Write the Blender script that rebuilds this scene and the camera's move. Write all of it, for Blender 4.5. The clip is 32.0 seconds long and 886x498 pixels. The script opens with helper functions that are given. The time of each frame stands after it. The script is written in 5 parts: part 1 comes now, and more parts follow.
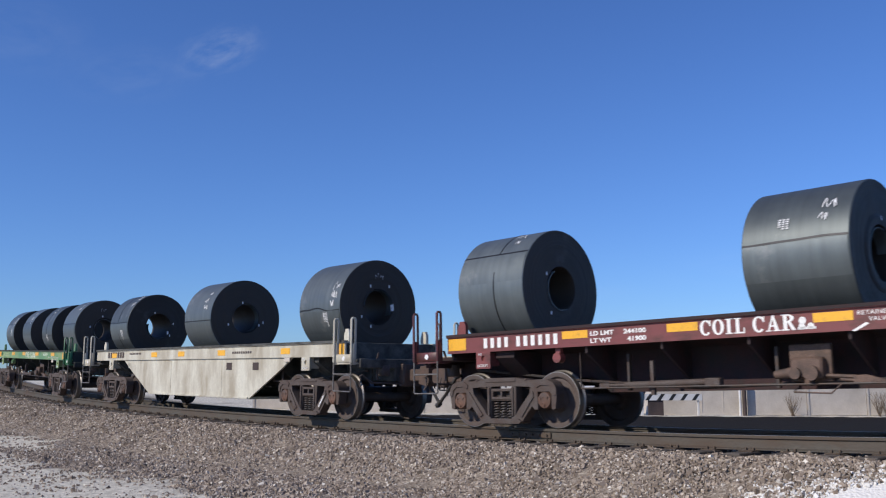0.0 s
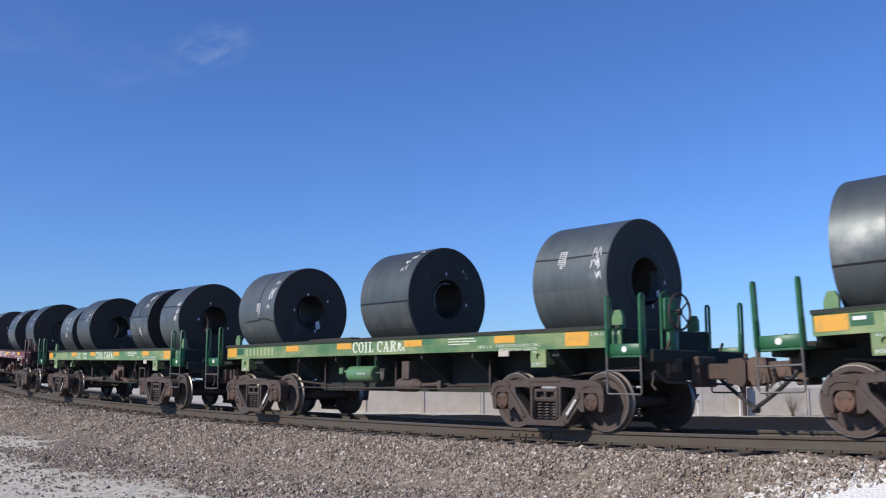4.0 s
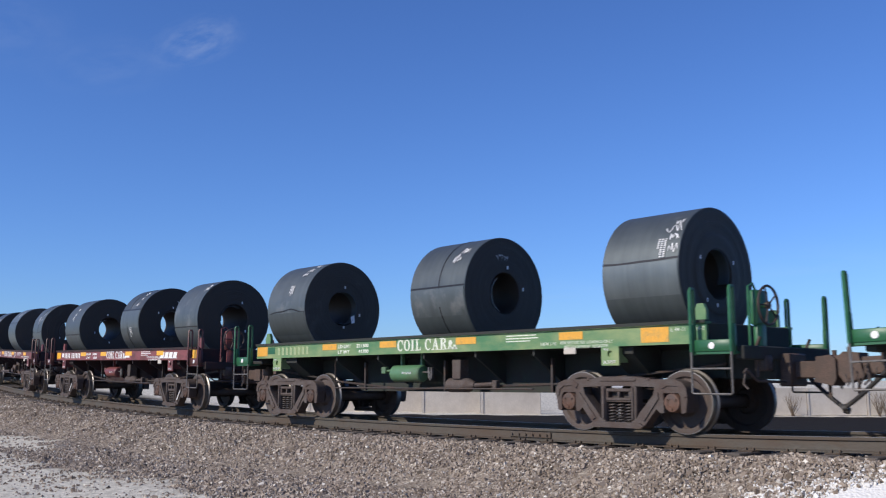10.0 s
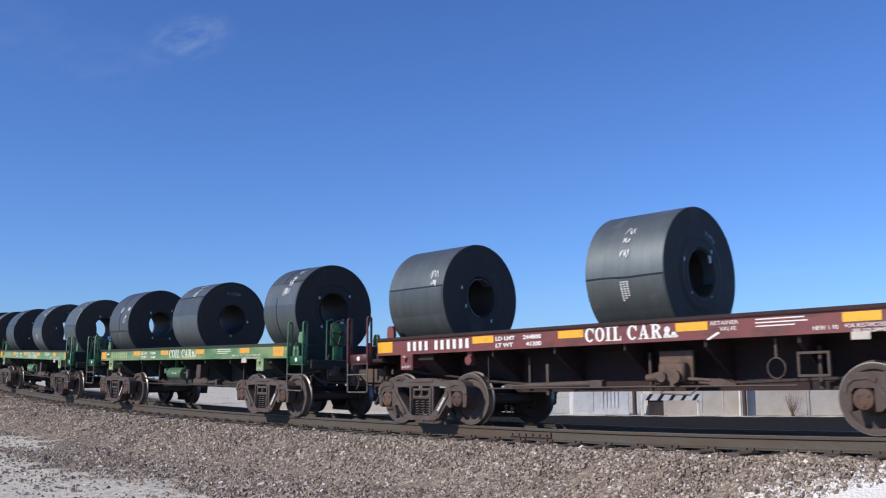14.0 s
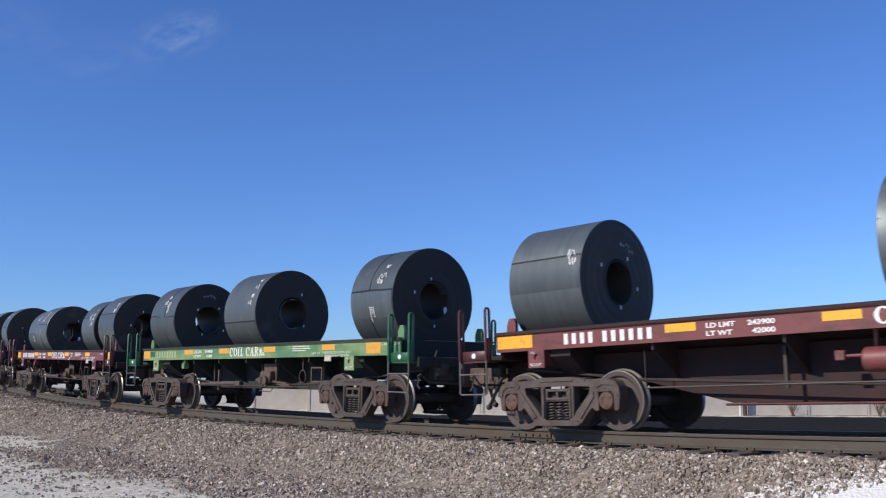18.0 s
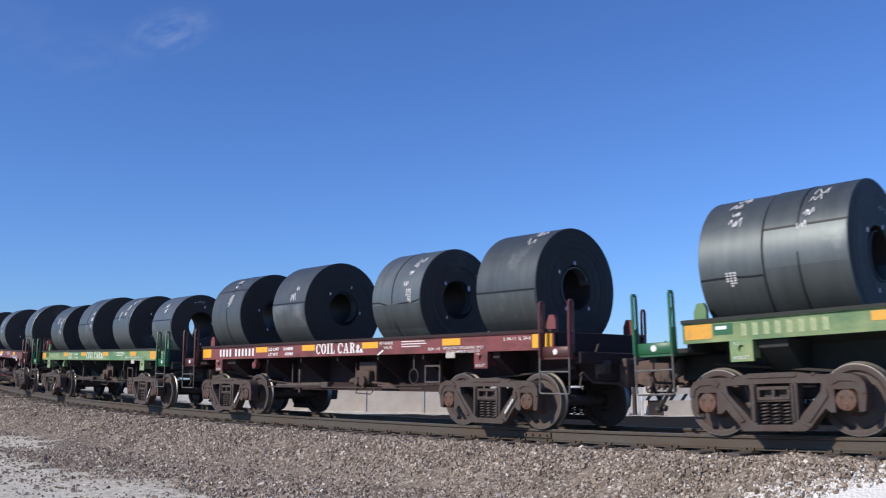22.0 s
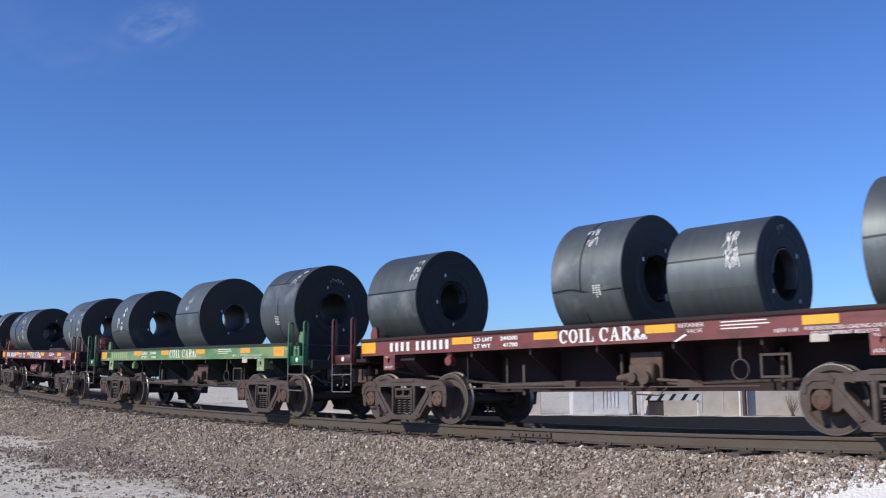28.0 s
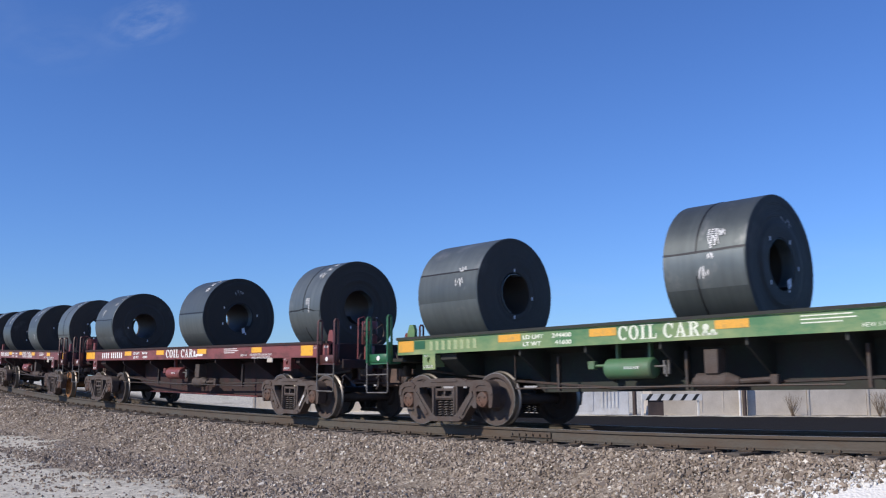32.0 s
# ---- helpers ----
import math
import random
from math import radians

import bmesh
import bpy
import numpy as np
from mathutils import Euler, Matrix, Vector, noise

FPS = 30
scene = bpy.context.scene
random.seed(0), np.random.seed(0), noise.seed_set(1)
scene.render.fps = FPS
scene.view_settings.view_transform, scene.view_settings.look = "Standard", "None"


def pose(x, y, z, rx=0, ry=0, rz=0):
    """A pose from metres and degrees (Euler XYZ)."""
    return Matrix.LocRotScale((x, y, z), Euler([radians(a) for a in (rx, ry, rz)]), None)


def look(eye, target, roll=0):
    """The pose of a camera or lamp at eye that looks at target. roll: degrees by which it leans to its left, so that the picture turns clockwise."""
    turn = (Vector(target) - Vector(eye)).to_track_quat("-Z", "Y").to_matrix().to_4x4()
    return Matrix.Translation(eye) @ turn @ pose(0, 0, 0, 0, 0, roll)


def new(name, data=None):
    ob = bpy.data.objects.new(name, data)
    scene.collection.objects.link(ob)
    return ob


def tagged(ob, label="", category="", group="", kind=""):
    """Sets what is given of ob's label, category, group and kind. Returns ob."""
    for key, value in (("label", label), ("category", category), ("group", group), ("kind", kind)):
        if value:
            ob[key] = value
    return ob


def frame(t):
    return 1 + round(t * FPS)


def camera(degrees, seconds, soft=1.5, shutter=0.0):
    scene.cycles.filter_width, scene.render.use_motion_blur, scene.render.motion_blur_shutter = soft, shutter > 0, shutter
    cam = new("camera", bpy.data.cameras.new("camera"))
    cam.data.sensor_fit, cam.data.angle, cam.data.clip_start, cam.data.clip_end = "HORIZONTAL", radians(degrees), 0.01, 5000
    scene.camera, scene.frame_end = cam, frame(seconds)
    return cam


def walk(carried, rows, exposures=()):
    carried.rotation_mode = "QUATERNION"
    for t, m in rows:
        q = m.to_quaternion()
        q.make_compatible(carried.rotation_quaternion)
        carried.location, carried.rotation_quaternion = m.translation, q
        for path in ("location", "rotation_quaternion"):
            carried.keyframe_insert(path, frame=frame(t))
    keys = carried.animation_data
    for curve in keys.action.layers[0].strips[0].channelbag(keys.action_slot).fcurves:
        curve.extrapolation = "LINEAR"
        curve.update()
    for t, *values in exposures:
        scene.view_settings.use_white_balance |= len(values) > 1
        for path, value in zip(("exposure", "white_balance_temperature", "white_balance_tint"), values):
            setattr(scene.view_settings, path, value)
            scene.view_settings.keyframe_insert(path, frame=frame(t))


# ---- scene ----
# ------------------------------------------------------------------ camera
EYE = (0.0, 0.0, 0.727)
cam = camera(50.43, 32.0, soft=1.15, shutter=0.1)
AIM = pose(*EYE, 97.956, 0, 0)
walk(cam, [(0.0, AIM), (32.0, AIM)], [(0.0, -0.12), (1.0, -0.02), (3.0, 0.0), (32.0, 0.0)])

# ------------------------------------------------------------------ light
SUN_EL, SUN_AZ = 33.0, -120.0   # degrees; azimuth clockwise from +Y
world = bpy.data.worlds.new("sky")
scene.world = world
world.use_nodes = True
wn = world.node_tree.nodes
sky = wn.new("ShaderNodeTexSky")
sky.sky_type, sky.sun_disc = "NISHITA", False
sky.sun_elevation, sky.sun_rotation = radians(SUN_EL), radians(SUN_AZ)
sky.altitude, sky.air_density, sky.dust_density, sky.ozone_density = 300, 1.0, 0.3, 2.2
wn["Background"].inputs["Strength"].default_value = 0.1175
cool = wn.new("ShaderNodeMix")
cool.data_type, cool.blend_type = "RGBA", "MULTIPLY"
cool.inputs["Factor"].default_value = 1.0
cool.inputs["B"].default_value = (0.476, 0.720, 1.222, 1)
world.node_tree.links.new(sky.outputs[0], cool.inputs["A"])
world.node_tree.links.new(cool.outputs["Result"], wn["Background"].inputs["Color"])
sun = new("sun", bpy.data.lights.new("sun", "SUN"))
sun.data.energy, sun.data.angle, sun.data.color = 4.0, radians(0.53), (1.0, 0.915, 0.80)
SUN_DIR = Vector((math.sin(radians(SUN_AZ)) * math.cos(radians(SUN_EL)), math.cos(radians(SUN_AZ)) * math.cos(radians(SUN_EL)), math.sin(radians(SUN_EL))))
sun.matrix_basis = look(SUN_DIR * 60, (0, 0, 0))

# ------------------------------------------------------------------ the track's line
# s runs along the track in the direction of travel; a gentle bend and slight dip are added to stand in for lens bowing.
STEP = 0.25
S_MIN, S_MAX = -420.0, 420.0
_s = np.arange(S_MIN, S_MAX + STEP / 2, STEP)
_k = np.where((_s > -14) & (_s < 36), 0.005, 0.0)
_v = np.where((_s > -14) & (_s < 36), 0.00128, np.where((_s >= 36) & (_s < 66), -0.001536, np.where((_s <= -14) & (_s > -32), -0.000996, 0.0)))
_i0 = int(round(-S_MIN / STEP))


def _grow(rate, start):
    c = np.concatenate([[0.0], np.cumsum((rate[1:] + rate[:-1]) / 2 * STEP)])
    return c - c[_i0] + start


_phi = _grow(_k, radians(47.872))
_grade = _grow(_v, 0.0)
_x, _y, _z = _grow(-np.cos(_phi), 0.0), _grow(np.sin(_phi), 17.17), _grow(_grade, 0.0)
# extra rise towards the right, added for the same lens bowing
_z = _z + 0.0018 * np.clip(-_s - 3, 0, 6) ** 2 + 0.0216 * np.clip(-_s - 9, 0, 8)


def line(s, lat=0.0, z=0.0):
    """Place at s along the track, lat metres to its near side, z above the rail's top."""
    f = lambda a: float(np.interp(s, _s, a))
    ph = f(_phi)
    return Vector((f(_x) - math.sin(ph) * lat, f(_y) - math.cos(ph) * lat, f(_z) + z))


def frame_on(a, b):
    """Pose with X from b to a (both on the line), Y to the near side, Z up, midway between them."""
    x = (a - b).normalized()
    y = Vector((0, 0, 1)).cross(x).normalized()
    z = x.cross(y)
    m = Matrix((x, y, z)).transposed().to_4x4()
    m.translation = (a + b) / 2
    return m


def run(t):
    """How far the train has come at t seconds."""
    return sum(k * t ** i for i, k in enumerate(RUN))


# ------------------------------------------------------------------ materials
def material(name, color, rough=0.6, metal=0.0, noise_scale=6.0, vary=0.25, bump=0.15, bump_scale=40.0, dirt=None, dirt_amount=0.35, streak=(1, 1, 1), random_value=0.0, spec=0.5, island=0.0):
    """A painted or raw surface: large stains, fine grain and relief over a base colour."""
    m = bpy.data.materials.new(name)
    m.use_nodes = True
    n, l = m.node_tree.nodes, m.node_tree.links
    b = n["Principled BSDF"]
    b.inputs["Roughness"].default_value, b.inputs["Metallic"].default_value = rough, metal
    b.inputs["Specular IOR Level"].default_value = spec
    co = n.new("ShaderNodeTexCoord")
    mp = n.new("ShaderNodeMapping")
    mp.inputs["Scale"].default_value = streak
    l.new(co.outputs["Object"], mp.inputs["Vector"])
    big = n.new("ShaderNodeTexNoise")
    big.inputs["Scale"].default_value, big.inputs["Detail"].default_value, big.inputs["Roughness"].default_value = noise_scale, 8, 0.65
    l.new(mp.outputs[0], big.inputs["Vector"])
    fine = n.new("ShaderNodeTexNoise")
    fine.inputs["Scale"].default_value, fine.inputs["Detail"].default_value = bump_scale, 5
    l.new(mp.outputs[0], fine.inputs["Vector"])
    ramp = n.new("ShaderNodeMapRange")
    ramp.inputs["From Min"].default_value, ramp.inputs["From Max"].default_value = 0.3, 0.7
    ramp.inputs["To Min"].default_value, ramp.inputs["To Max"].default_value = 1 - vary, 1 + vary
    l.new(fine.outputs["Fac"], ramp.inputs["Value"])
    hsv = n.new("ShaderNodeHueSaturation")
    hsv.inputs["Color"].default_value = (*color, 1)
    l.new(ramp.outputs[0], hsv.inputs["Value"])
    out = hsv.outputs[0]
    if random_value or island:
        src = n.new("ShaderNodeNewGeometry").outputs["Random Per Island"] if island else n.new("ShaderNodeObjectInfo").outputs["Random"]
        r = n.new("ShaderNodeMapRange")
        amount = island or random_value
        r.inputs["To Min"].default_value, r.inputs["To Max"].default_value = 1 - amount, 1 + amount
        l.new(src, r.inputs["Value"])
        h2 = n.new("ShaderNodeHueSaturation")
        l.new(r.outputs[0], h2.inputs["Value"])
        l.new(out, h2.inputs["Color"])
        out = h2.outputs[0]
    if dirt:
        mix = n.new("ShaderNodeMix")
        mix.data_type = "RGBA"
        dr = n.new("ShaderNodeMapRange")
        dr.inputs["From Min"].default_value, dr.inputs["From Max"].default_value = 0.62 - dirt_amount * 0.5, 0.8 - dirt_amount * 0.3
        l.new(big.outputs["Fac"], dr.inputs["Value"])
        l.new(dr.outputs[0], mix.inputs["Factor"])
        l.new(out, mix.inputs["A"])
        mix.inputs["B"].default_value = (*dirt, 1)
        out = mix.outputs["Result"]
    l.new(out, b.inputs["Base Color"])
    rr = n.new("ShaderNodeMapRange")
    rr.inputs["To Min"].default_value, rr.inputs["To Max"].default_value = max(0.05, rough - 0.15), min(1, rough + 0.15)
    l.new(big.outputs["Fac"], rr.inputs["Value"])
    l.new(rr.outputs[0], b.inputs["Roughness"])
    bp = n.new("ShaderNodeBump")
    bp.inputs["Strength"].default_value, bp.inputs["Distance"].default_value = bump, 0.01
    l.new(fine.outputs["Fac"], bp.inputs["Height"])
    l.new(bp.outputs[0], b.inputs["Normal"])
    return m


RUST = (0.10, 0.055, 0.035)
M = {
    "red": material("oxide_red_paint", (0.205, 0.056, 0.052), 0.5, 0, 3.0, 0.12, 0.1, 60, (0.09, 0.035, 0.028), 0.3, (1, 1, 2.5), 0.12),
    "green": material("faded_green_paint", (0.072, 0.198, 0.084), 0.5, 0, 0.9, 0.12, 0.1, 60, (0.28, 0.335, 0.145), 0.46, (1, 1, 2.0), 0.22),
    "red_dark": material("dark_oxide_red_paint", (0.105, 0.028, 0.026), 0.45, 0, 3.0, 0.12, 0.1, 60, (0.055, 0.024, 0.02), 0.35, (1, 1, 2.5), 0.12),
    "green_dark": material("deep_green_paint", (0.022, 0.112, 0.048), 0.45, 0, 2.0, 0.12, 0.1, 60, (0.05, 0.17, 0.08), 0.35, (1, 1, 2.0), 0.15),
    "white": material("grimy_white_paint", (0.60, 0.575, 0.475), 0.6, 0, 2.2, 0.12, 0.1, 60, (0.36, 0.315, 0.235), 0.5, (1, 1, 0.35), 0.05),
    # Underframe paints: the deck's shade is put into these darkened colours.
    "red_under": material("shade_dark_red_underframe", (0.042, 0.0165, 0.0165), 0.88, 0, 4.0, 0.2, 0.2, 50, (0.026, 0.021, 0.021), 0.5),
    "green_under": material("shade_dark_green_underframe", (0.026, 0.034, 0.027), 0.85, 0, 4.0, 0.2, 0.2, 50, (0.034, 0.031, 0.029), 0.5),
    "white_under": material("shade_dark_grey_underframe", (0.10, 0.10, 0.09), 0.75, 0, 4.0, 0.2, 0.2, 50, (0.03, 0.028, 0.025), 0.5),
    "yellow": material("amber_reflective_sheet", (0.84, 0.43, 0.03), 0.45, 0, 8.0, 0.08, 0.05, 80, (0.5, 0.26, 0.05), 0.15),
    "orange": material("weathered_amber_sheet", (0.72, 0.36, 0.045), 0.55, 0, 8.0, 0.12, 0.05, 80, (0.42, 0.28, 0.09), 0.2),
    "letter": material("white_stencil_paint", (0.80, 0.79, 0.76), 0.6, 0, 14.0, 0.08, 0.05, 80, (0.55, 0.48, 0.45), 0.15),
    "letter_green": material("worn_cream_stencil_paint", (0.74, 0.76, 0.64), 0.6, 0, 10.0, 0.12, 0.05, 80, (0.30, 0.42, 0.24), 0.30),
    "number_green": material("worn_pale_green_stencil_paint", (0.50, 0.50, 0.27), 0.6, 0, 10.0, 0.12, 0.05, 80, (0.16, 0.30, 0.15), 0.5),
    "truck": material("dusty_cast_steel", (0.088, 0.070, 0.061), 0.75, 0.1, 5.0, 0.35, 0.4, 70, (0.075, 0.048, 0.037), 0.42, (1, 1, 1), 0.2),
    "bearing": material("rusty_bearing_cap", (0.125, 0.065, 0.042), 0.7, 0.1, 9.0, 0.25, 0.3, 80, (0.06, 0.05, 0.045), 0.35, (1, 1, 1), 0.35),
    "green_tank": material("air_tank_green_paint", (0.085, 0.195, 0.095), 0.45, 0, 2.0, 0.1, 0.1, 60, (0.11, 0.14, 0.08), 0.4, (1, 1, 1), 0.35),
    "wheel": material("rust_brown_wheel_steel", (0.084, 0.066, 0.058), 0.68, 0.1, 5.0, 0.2, 0.25, 70, (0.088, 0.058, 0.045), 0.4, (1, 1, 1), 0.2),
    "wheel_orange": material("fresh_rust_wheel_steel", (0.33, 0.15, 0.045), 0.7, 0.1, 5.0, 0.2, 0.25, 70, (0.16, 0.08, 0.04), 0.4),
    "tread": material("polished_tread_steel", (0.25, 0.23, 0.21), 0.48, 0.9, 4.0, 0.08, 0.05, 90),
    "spring": material("dark_spring_steel", (0.055, 0.046, 0.042), 0.6, 0.3, 8.0, 0.2, 0.2, 70, RUST, 0.3),
    "coupler": material("brown_cast_coupler", (0.115, 0.072, 0.053), 0.7, 0.1, 6.0, 0.25, 0.35, 60, (0.07, 0.05, 0.04), 0.4, (1, 1, 1), 0.3),
    "hose": material("black_rubber_hose", (0.034, 0.031, 0.029), 0.6, 0, 8.0, 0.1, 0.1, 60, (0.08, 0.07, 0.06), 0.3),
    "coil": None,
    "coil_end": None,
    "strap": material("dark_steel_strap", (0.030, 0.030, 0.033), 0.45, 0.6, 8, 0.15, 0.1, 60),
    "chalk": material("white_chalk_and_paint", (0.70, 0.70, 0.69), 0.85, 0, 22.0, 0.15, 0.1, 90, (0.28, 0.28, 0.28), 0.30),
    "tag": material("white_paper_tag", (0.80, 0.80, 0.80), 0.7, 0, 10, 0.05, 0.05, 50),
    "rail": material("brown_rail_steel", (0.088, 0.076, 0.060), 0.75, 0.1, 3.0, 0.15, 0.25, 60, (0.09, 0.06, 0.04), 0.4, (0.3, 0.3, 1)),
    "rail_head": material("polished_rail_head", (0.30, 0.28, 0.25), 0.5, 0.6, 3.0, 0.1, 0.05, 60),
    "tie": material("weathered_timber_tie", (0.125, 0.105, 0.088), 0.9, 0, 3.0, 0.3, 0.5, 30, (0.07, 0.055, 0.045), 0.4, (1, 8, 8), 0.25),
    "timber": material("dark_oiled_timber", (0.055, 0.045, 0.040), 0.85, 0, 3.0, 0.3, 0.5, 30, (0.03, 0.026, 0.024), 0.4, (1, 8, 8)),
    "concrete": material("pale_weathered_concrete", (0.56, 0.505, 0.435), 0.9, 0, 0.8, 0.1, 0.3, 20, (0.44, 0.39, 0.33), 0.35),
    "panel": material("off_white_metal_panel", (0.66, 0.66, 0.65), 0.6, 0, 1.2, 0.06, 0.1, 20, (0.5, 0.48, 0.45), 0.3),
    "dark": material("dark_brown_post", (0.065, 0.045, 0.04), 0.8, 0, 2.0, 0.15, 0.2, 30, (0.04, 0.03, 0.03), 0.3),
    "black": material("black_stripe_paint", (0.02, 0.02, 0.02), 0.6, 0, 4.0, 0.1, 0.1, 40),
    "bright_steel": material("glint_bright_steel", (0.34, 0.34, 0.34), 0.42, 0.8, 6.0, 0.1, 0.1, 60),
    "step": material("worn_grey_step_iron", (0.17, 0.16, 0.15), 0.6, 0.2, 6.0, 0.2, 0.2, 60, (0.08, 0.07, 0.06), 0.35),
    "twig": material("dry_brown_twigs", (0.17, 0.125, 0.085), 0.9, 0, 4.0, 0.25, 0.2, 40),
}


def steel_coil_material(name, base, rough, metal, circ):
    """Hot-rolled steel: blue-grey scale with fine bands that run round the coil or out along its end."""
    m = bpy.data.materials.new(name)
    m.use_nodes = True
    n, l = m.node_tree.nodes, m.node_tree.links
    b = n["Principled BSDF"]
    b.inputs["Metallic"].default_value = metal
    co = n.new("ShaderNodeTexCoord")
    sep = n.new("ShaderNodeSeparateXYZ")
    l.new(co.outputs["Object"], sep.inputs[0])
    if circ:
        mp = n.new("ShaderNodeMapping")
        mp.inputs["Scale"].default_value = (9, 0.5, 0.5)
        l.new(co.outputs["Object"], mp.inputs["Vector"])
        vec = mp.outputs[0]
    else:
        ln = n.new("ShaderNodeVectorMath")
        ln.operation = "LENGTH"
        cb = n.new("ShaderNodeCombineXYZ")
        l.new(sep.outputs["Y"], cb.inputs["Y"])
        l.new(sep.outputs["Z"], cb.inputs["Z"])
        l.new(cb.outputs[0], ln.inputs[0])
        c2 = n.new("ShaderNodeCombineXYZ")
        l.new(ln.outputs["Value"], c2.inputs["X"])
        mp = n.new("ShaderNodeMapping")
        mp.inputs["Scale"].default_value = (60, 1, 1)
        l.new(c2.outputs[0], mp.inputs["Vector"])
        vec = mp.outputs[0]
    info = n.new("ShaderNodeObjectInfo")
    off = n.new("ShaderNodeVectorMath")
    off.operation = "ADD"
    sc = n.new("ShaderNodeVectorMath")
    sc.operation = "SCALE"
    sc.inputs[0].default_value = (7, 5, 3)
    l.new(info.outputs["Random"], sc.inputs["Scale"])
    l.new(vec, off.inputs[0])
    l.new(sc.outputs[0], off.inputs[1])
    band = n.new("ShaderNodeTexNoise")
    band.inputs["Scale"].default_value, band.inputs["Detail"].default_value = 1.2, 6
    l.new(off.outputs[0], band.inputs["Vector"])
    blot = n.new("ShaderNodeTexNoise")
    blot.inputs["Scale"].default_value, blot.inputs["Detail"].default_value, blot.inputs["Roughness"].default_value = 3.0, 9, 0.7
    l.new(co.outputs["Object"], blot.inputs["Vector"])
    mixv = n.new("ShaderNodeMath")
    mixv.operation = "MULTIPLY_ADD"
    mixv.inputs[1].default_value = 0.55
    l.new(band.outputs["Fac"], mixv.inputs[0])
    half = n.new("ShaderNodeMath")
    half.operation = "MULTIPLY"
    half.inputs[1].default_value = 0.45
    l.new(blot.outputs["Fac"], half.inputs[0])
    l.new(half.outputs[0], mixv.inputs[2])
    ramp = n.new("ShaderNodeValToRGB")
    ramp.color_ramp.elements[0].position, ramp.color_ramp.elements[1].position = 0.32, 0.72
    ramp.color_ramp.elements[0].color = (*[c * 0.84 for c in base], 1)
    ramp.color_ramp.elements[1].color = (*[c * 1.20 for c in base], 1)
    l.new(mixv.outputs[0], ramp.inputs["Fac"])
    rv = n.new("ShaderNodeMapRange")
    rv.inputs["To Min"].default_value, rv.inputs["To Max"].default_value = 0.75, 1.25
    l.new(info.outputs["Random"], rv.inputs["Value"])
    hs = n.new("ShaderNodeHueSaturation")
    l.new(rv.outputs[0], hs.inputs["Value"])
    l.new(ramp.outputs[0], hs.inputs["Color"])
    # pale chalky scale in patches
    pale = n.new("ShaderNodeTexNoise")
    pale.inputs["Scale"].default_value, pale.inputs["Detail"].default_value, pale.inputs["Roughness"].default_value = 1.1, 9, 0.62
    ps = n.new("ShaderNodeVectorMath")
    ps.operation = "ADD"
    l.new(co.outputs["Object"], ps.inputs[0])
    l.new(sc.outputs[0], ps.inputs[1])
    l.new(ps.outputs[0], pale.inputs["Vector"])
    pr = n.new("ShaderNodeMapRange")
    pr.inputs["From Min"].default_value, pr.inputs["From Max"].default_value, pr.inputs["To Max"].default_value = 0.61, 0.72, (0.55 if circ else 0.12)
    l.new(pale.outputs["Fac"], pr.inputs["Value"])
    pm = n.new("ShaderNodeMix")
    pm.data_type = "RGBA"
    l.new(pr.outputs[0], pm.inputs["Factor"])
    l.new(hs.outputs[0], pm.inputs["A"])
    pm.inputs["B"].default_value = (0.30, 0.30, 0.29, 1)
    l.new(pm.outputs["Result"], b.inputs["Base Color"])
    rr = n.new("ShaderNodeMapRange")
    rr.inputs["To Min"].default_value, rr.inputs["To Max"].default_value = rough - 0.1, rough + 0.16
    l.new(blot.outputs["Fac"], rr.inputs["Value"])
    l.new(rr.outputs[0], b.inputs["Roughness"])
    bp = n.new("ShaderNodeBump")
    bp.inputs["Strength"].default_value, bp.inputs["Distance"].default_value = (0.12 if circ else 0.9), (0.01 if circ else 0.02)
    l.new(mixv.outputs[0], bp.inputs["Height"])
    l.new(bp.outputs[0], b.inputs["Normal"])
    return m


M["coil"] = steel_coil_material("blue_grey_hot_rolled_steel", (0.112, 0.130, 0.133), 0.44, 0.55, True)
# End steel is darkened and warmed: the shade there is put into its colour.
M["coil_end"] = steel_coil_material("shade_dark_coil_edge_steel", (0.046, 0.035, 0.026), 0.56, 0.0, False)
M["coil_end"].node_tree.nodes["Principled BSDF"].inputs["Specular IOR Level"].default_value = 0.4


# ------------------------------------------------------------------ mesh helpers
def box(bm, x0, x1, y0, y1, z0, z1, bevel=0.0):
    made = bmesh.ops.create_cube(bm, size=1.0, matrix=Matrix.Translation(((x0 + x1) / 2, (y0 + y1) / 2, (z0 + z1) / 2)) @ Matrix.Diagonal((abs(x1 - x0), abs(y1 - y0), abs(z1 - z0), 1)))
    if bevel:
        edges = list({e for v in made["verts"] for e in v.link_edges})
        bmesh.ops.bevel(bm, geom=edges, offset=bevel, segments=1, affect="EDGES")


def rod(bm, a, b, r, seg=8, r2=None):
    a, b = Vector(a), Vector(b)
    d = b - a
    m = Matrix.Translation((a + b) / 2) @ d.to_track_quat("Z", "Y").to_matrix().to_4x4()
    bmesh.ops.create_cone(bm, cap_ends=True, segments=seg, radius1=r, radius2=r if r2 is None else r2, depth=d.length, matrix=m)


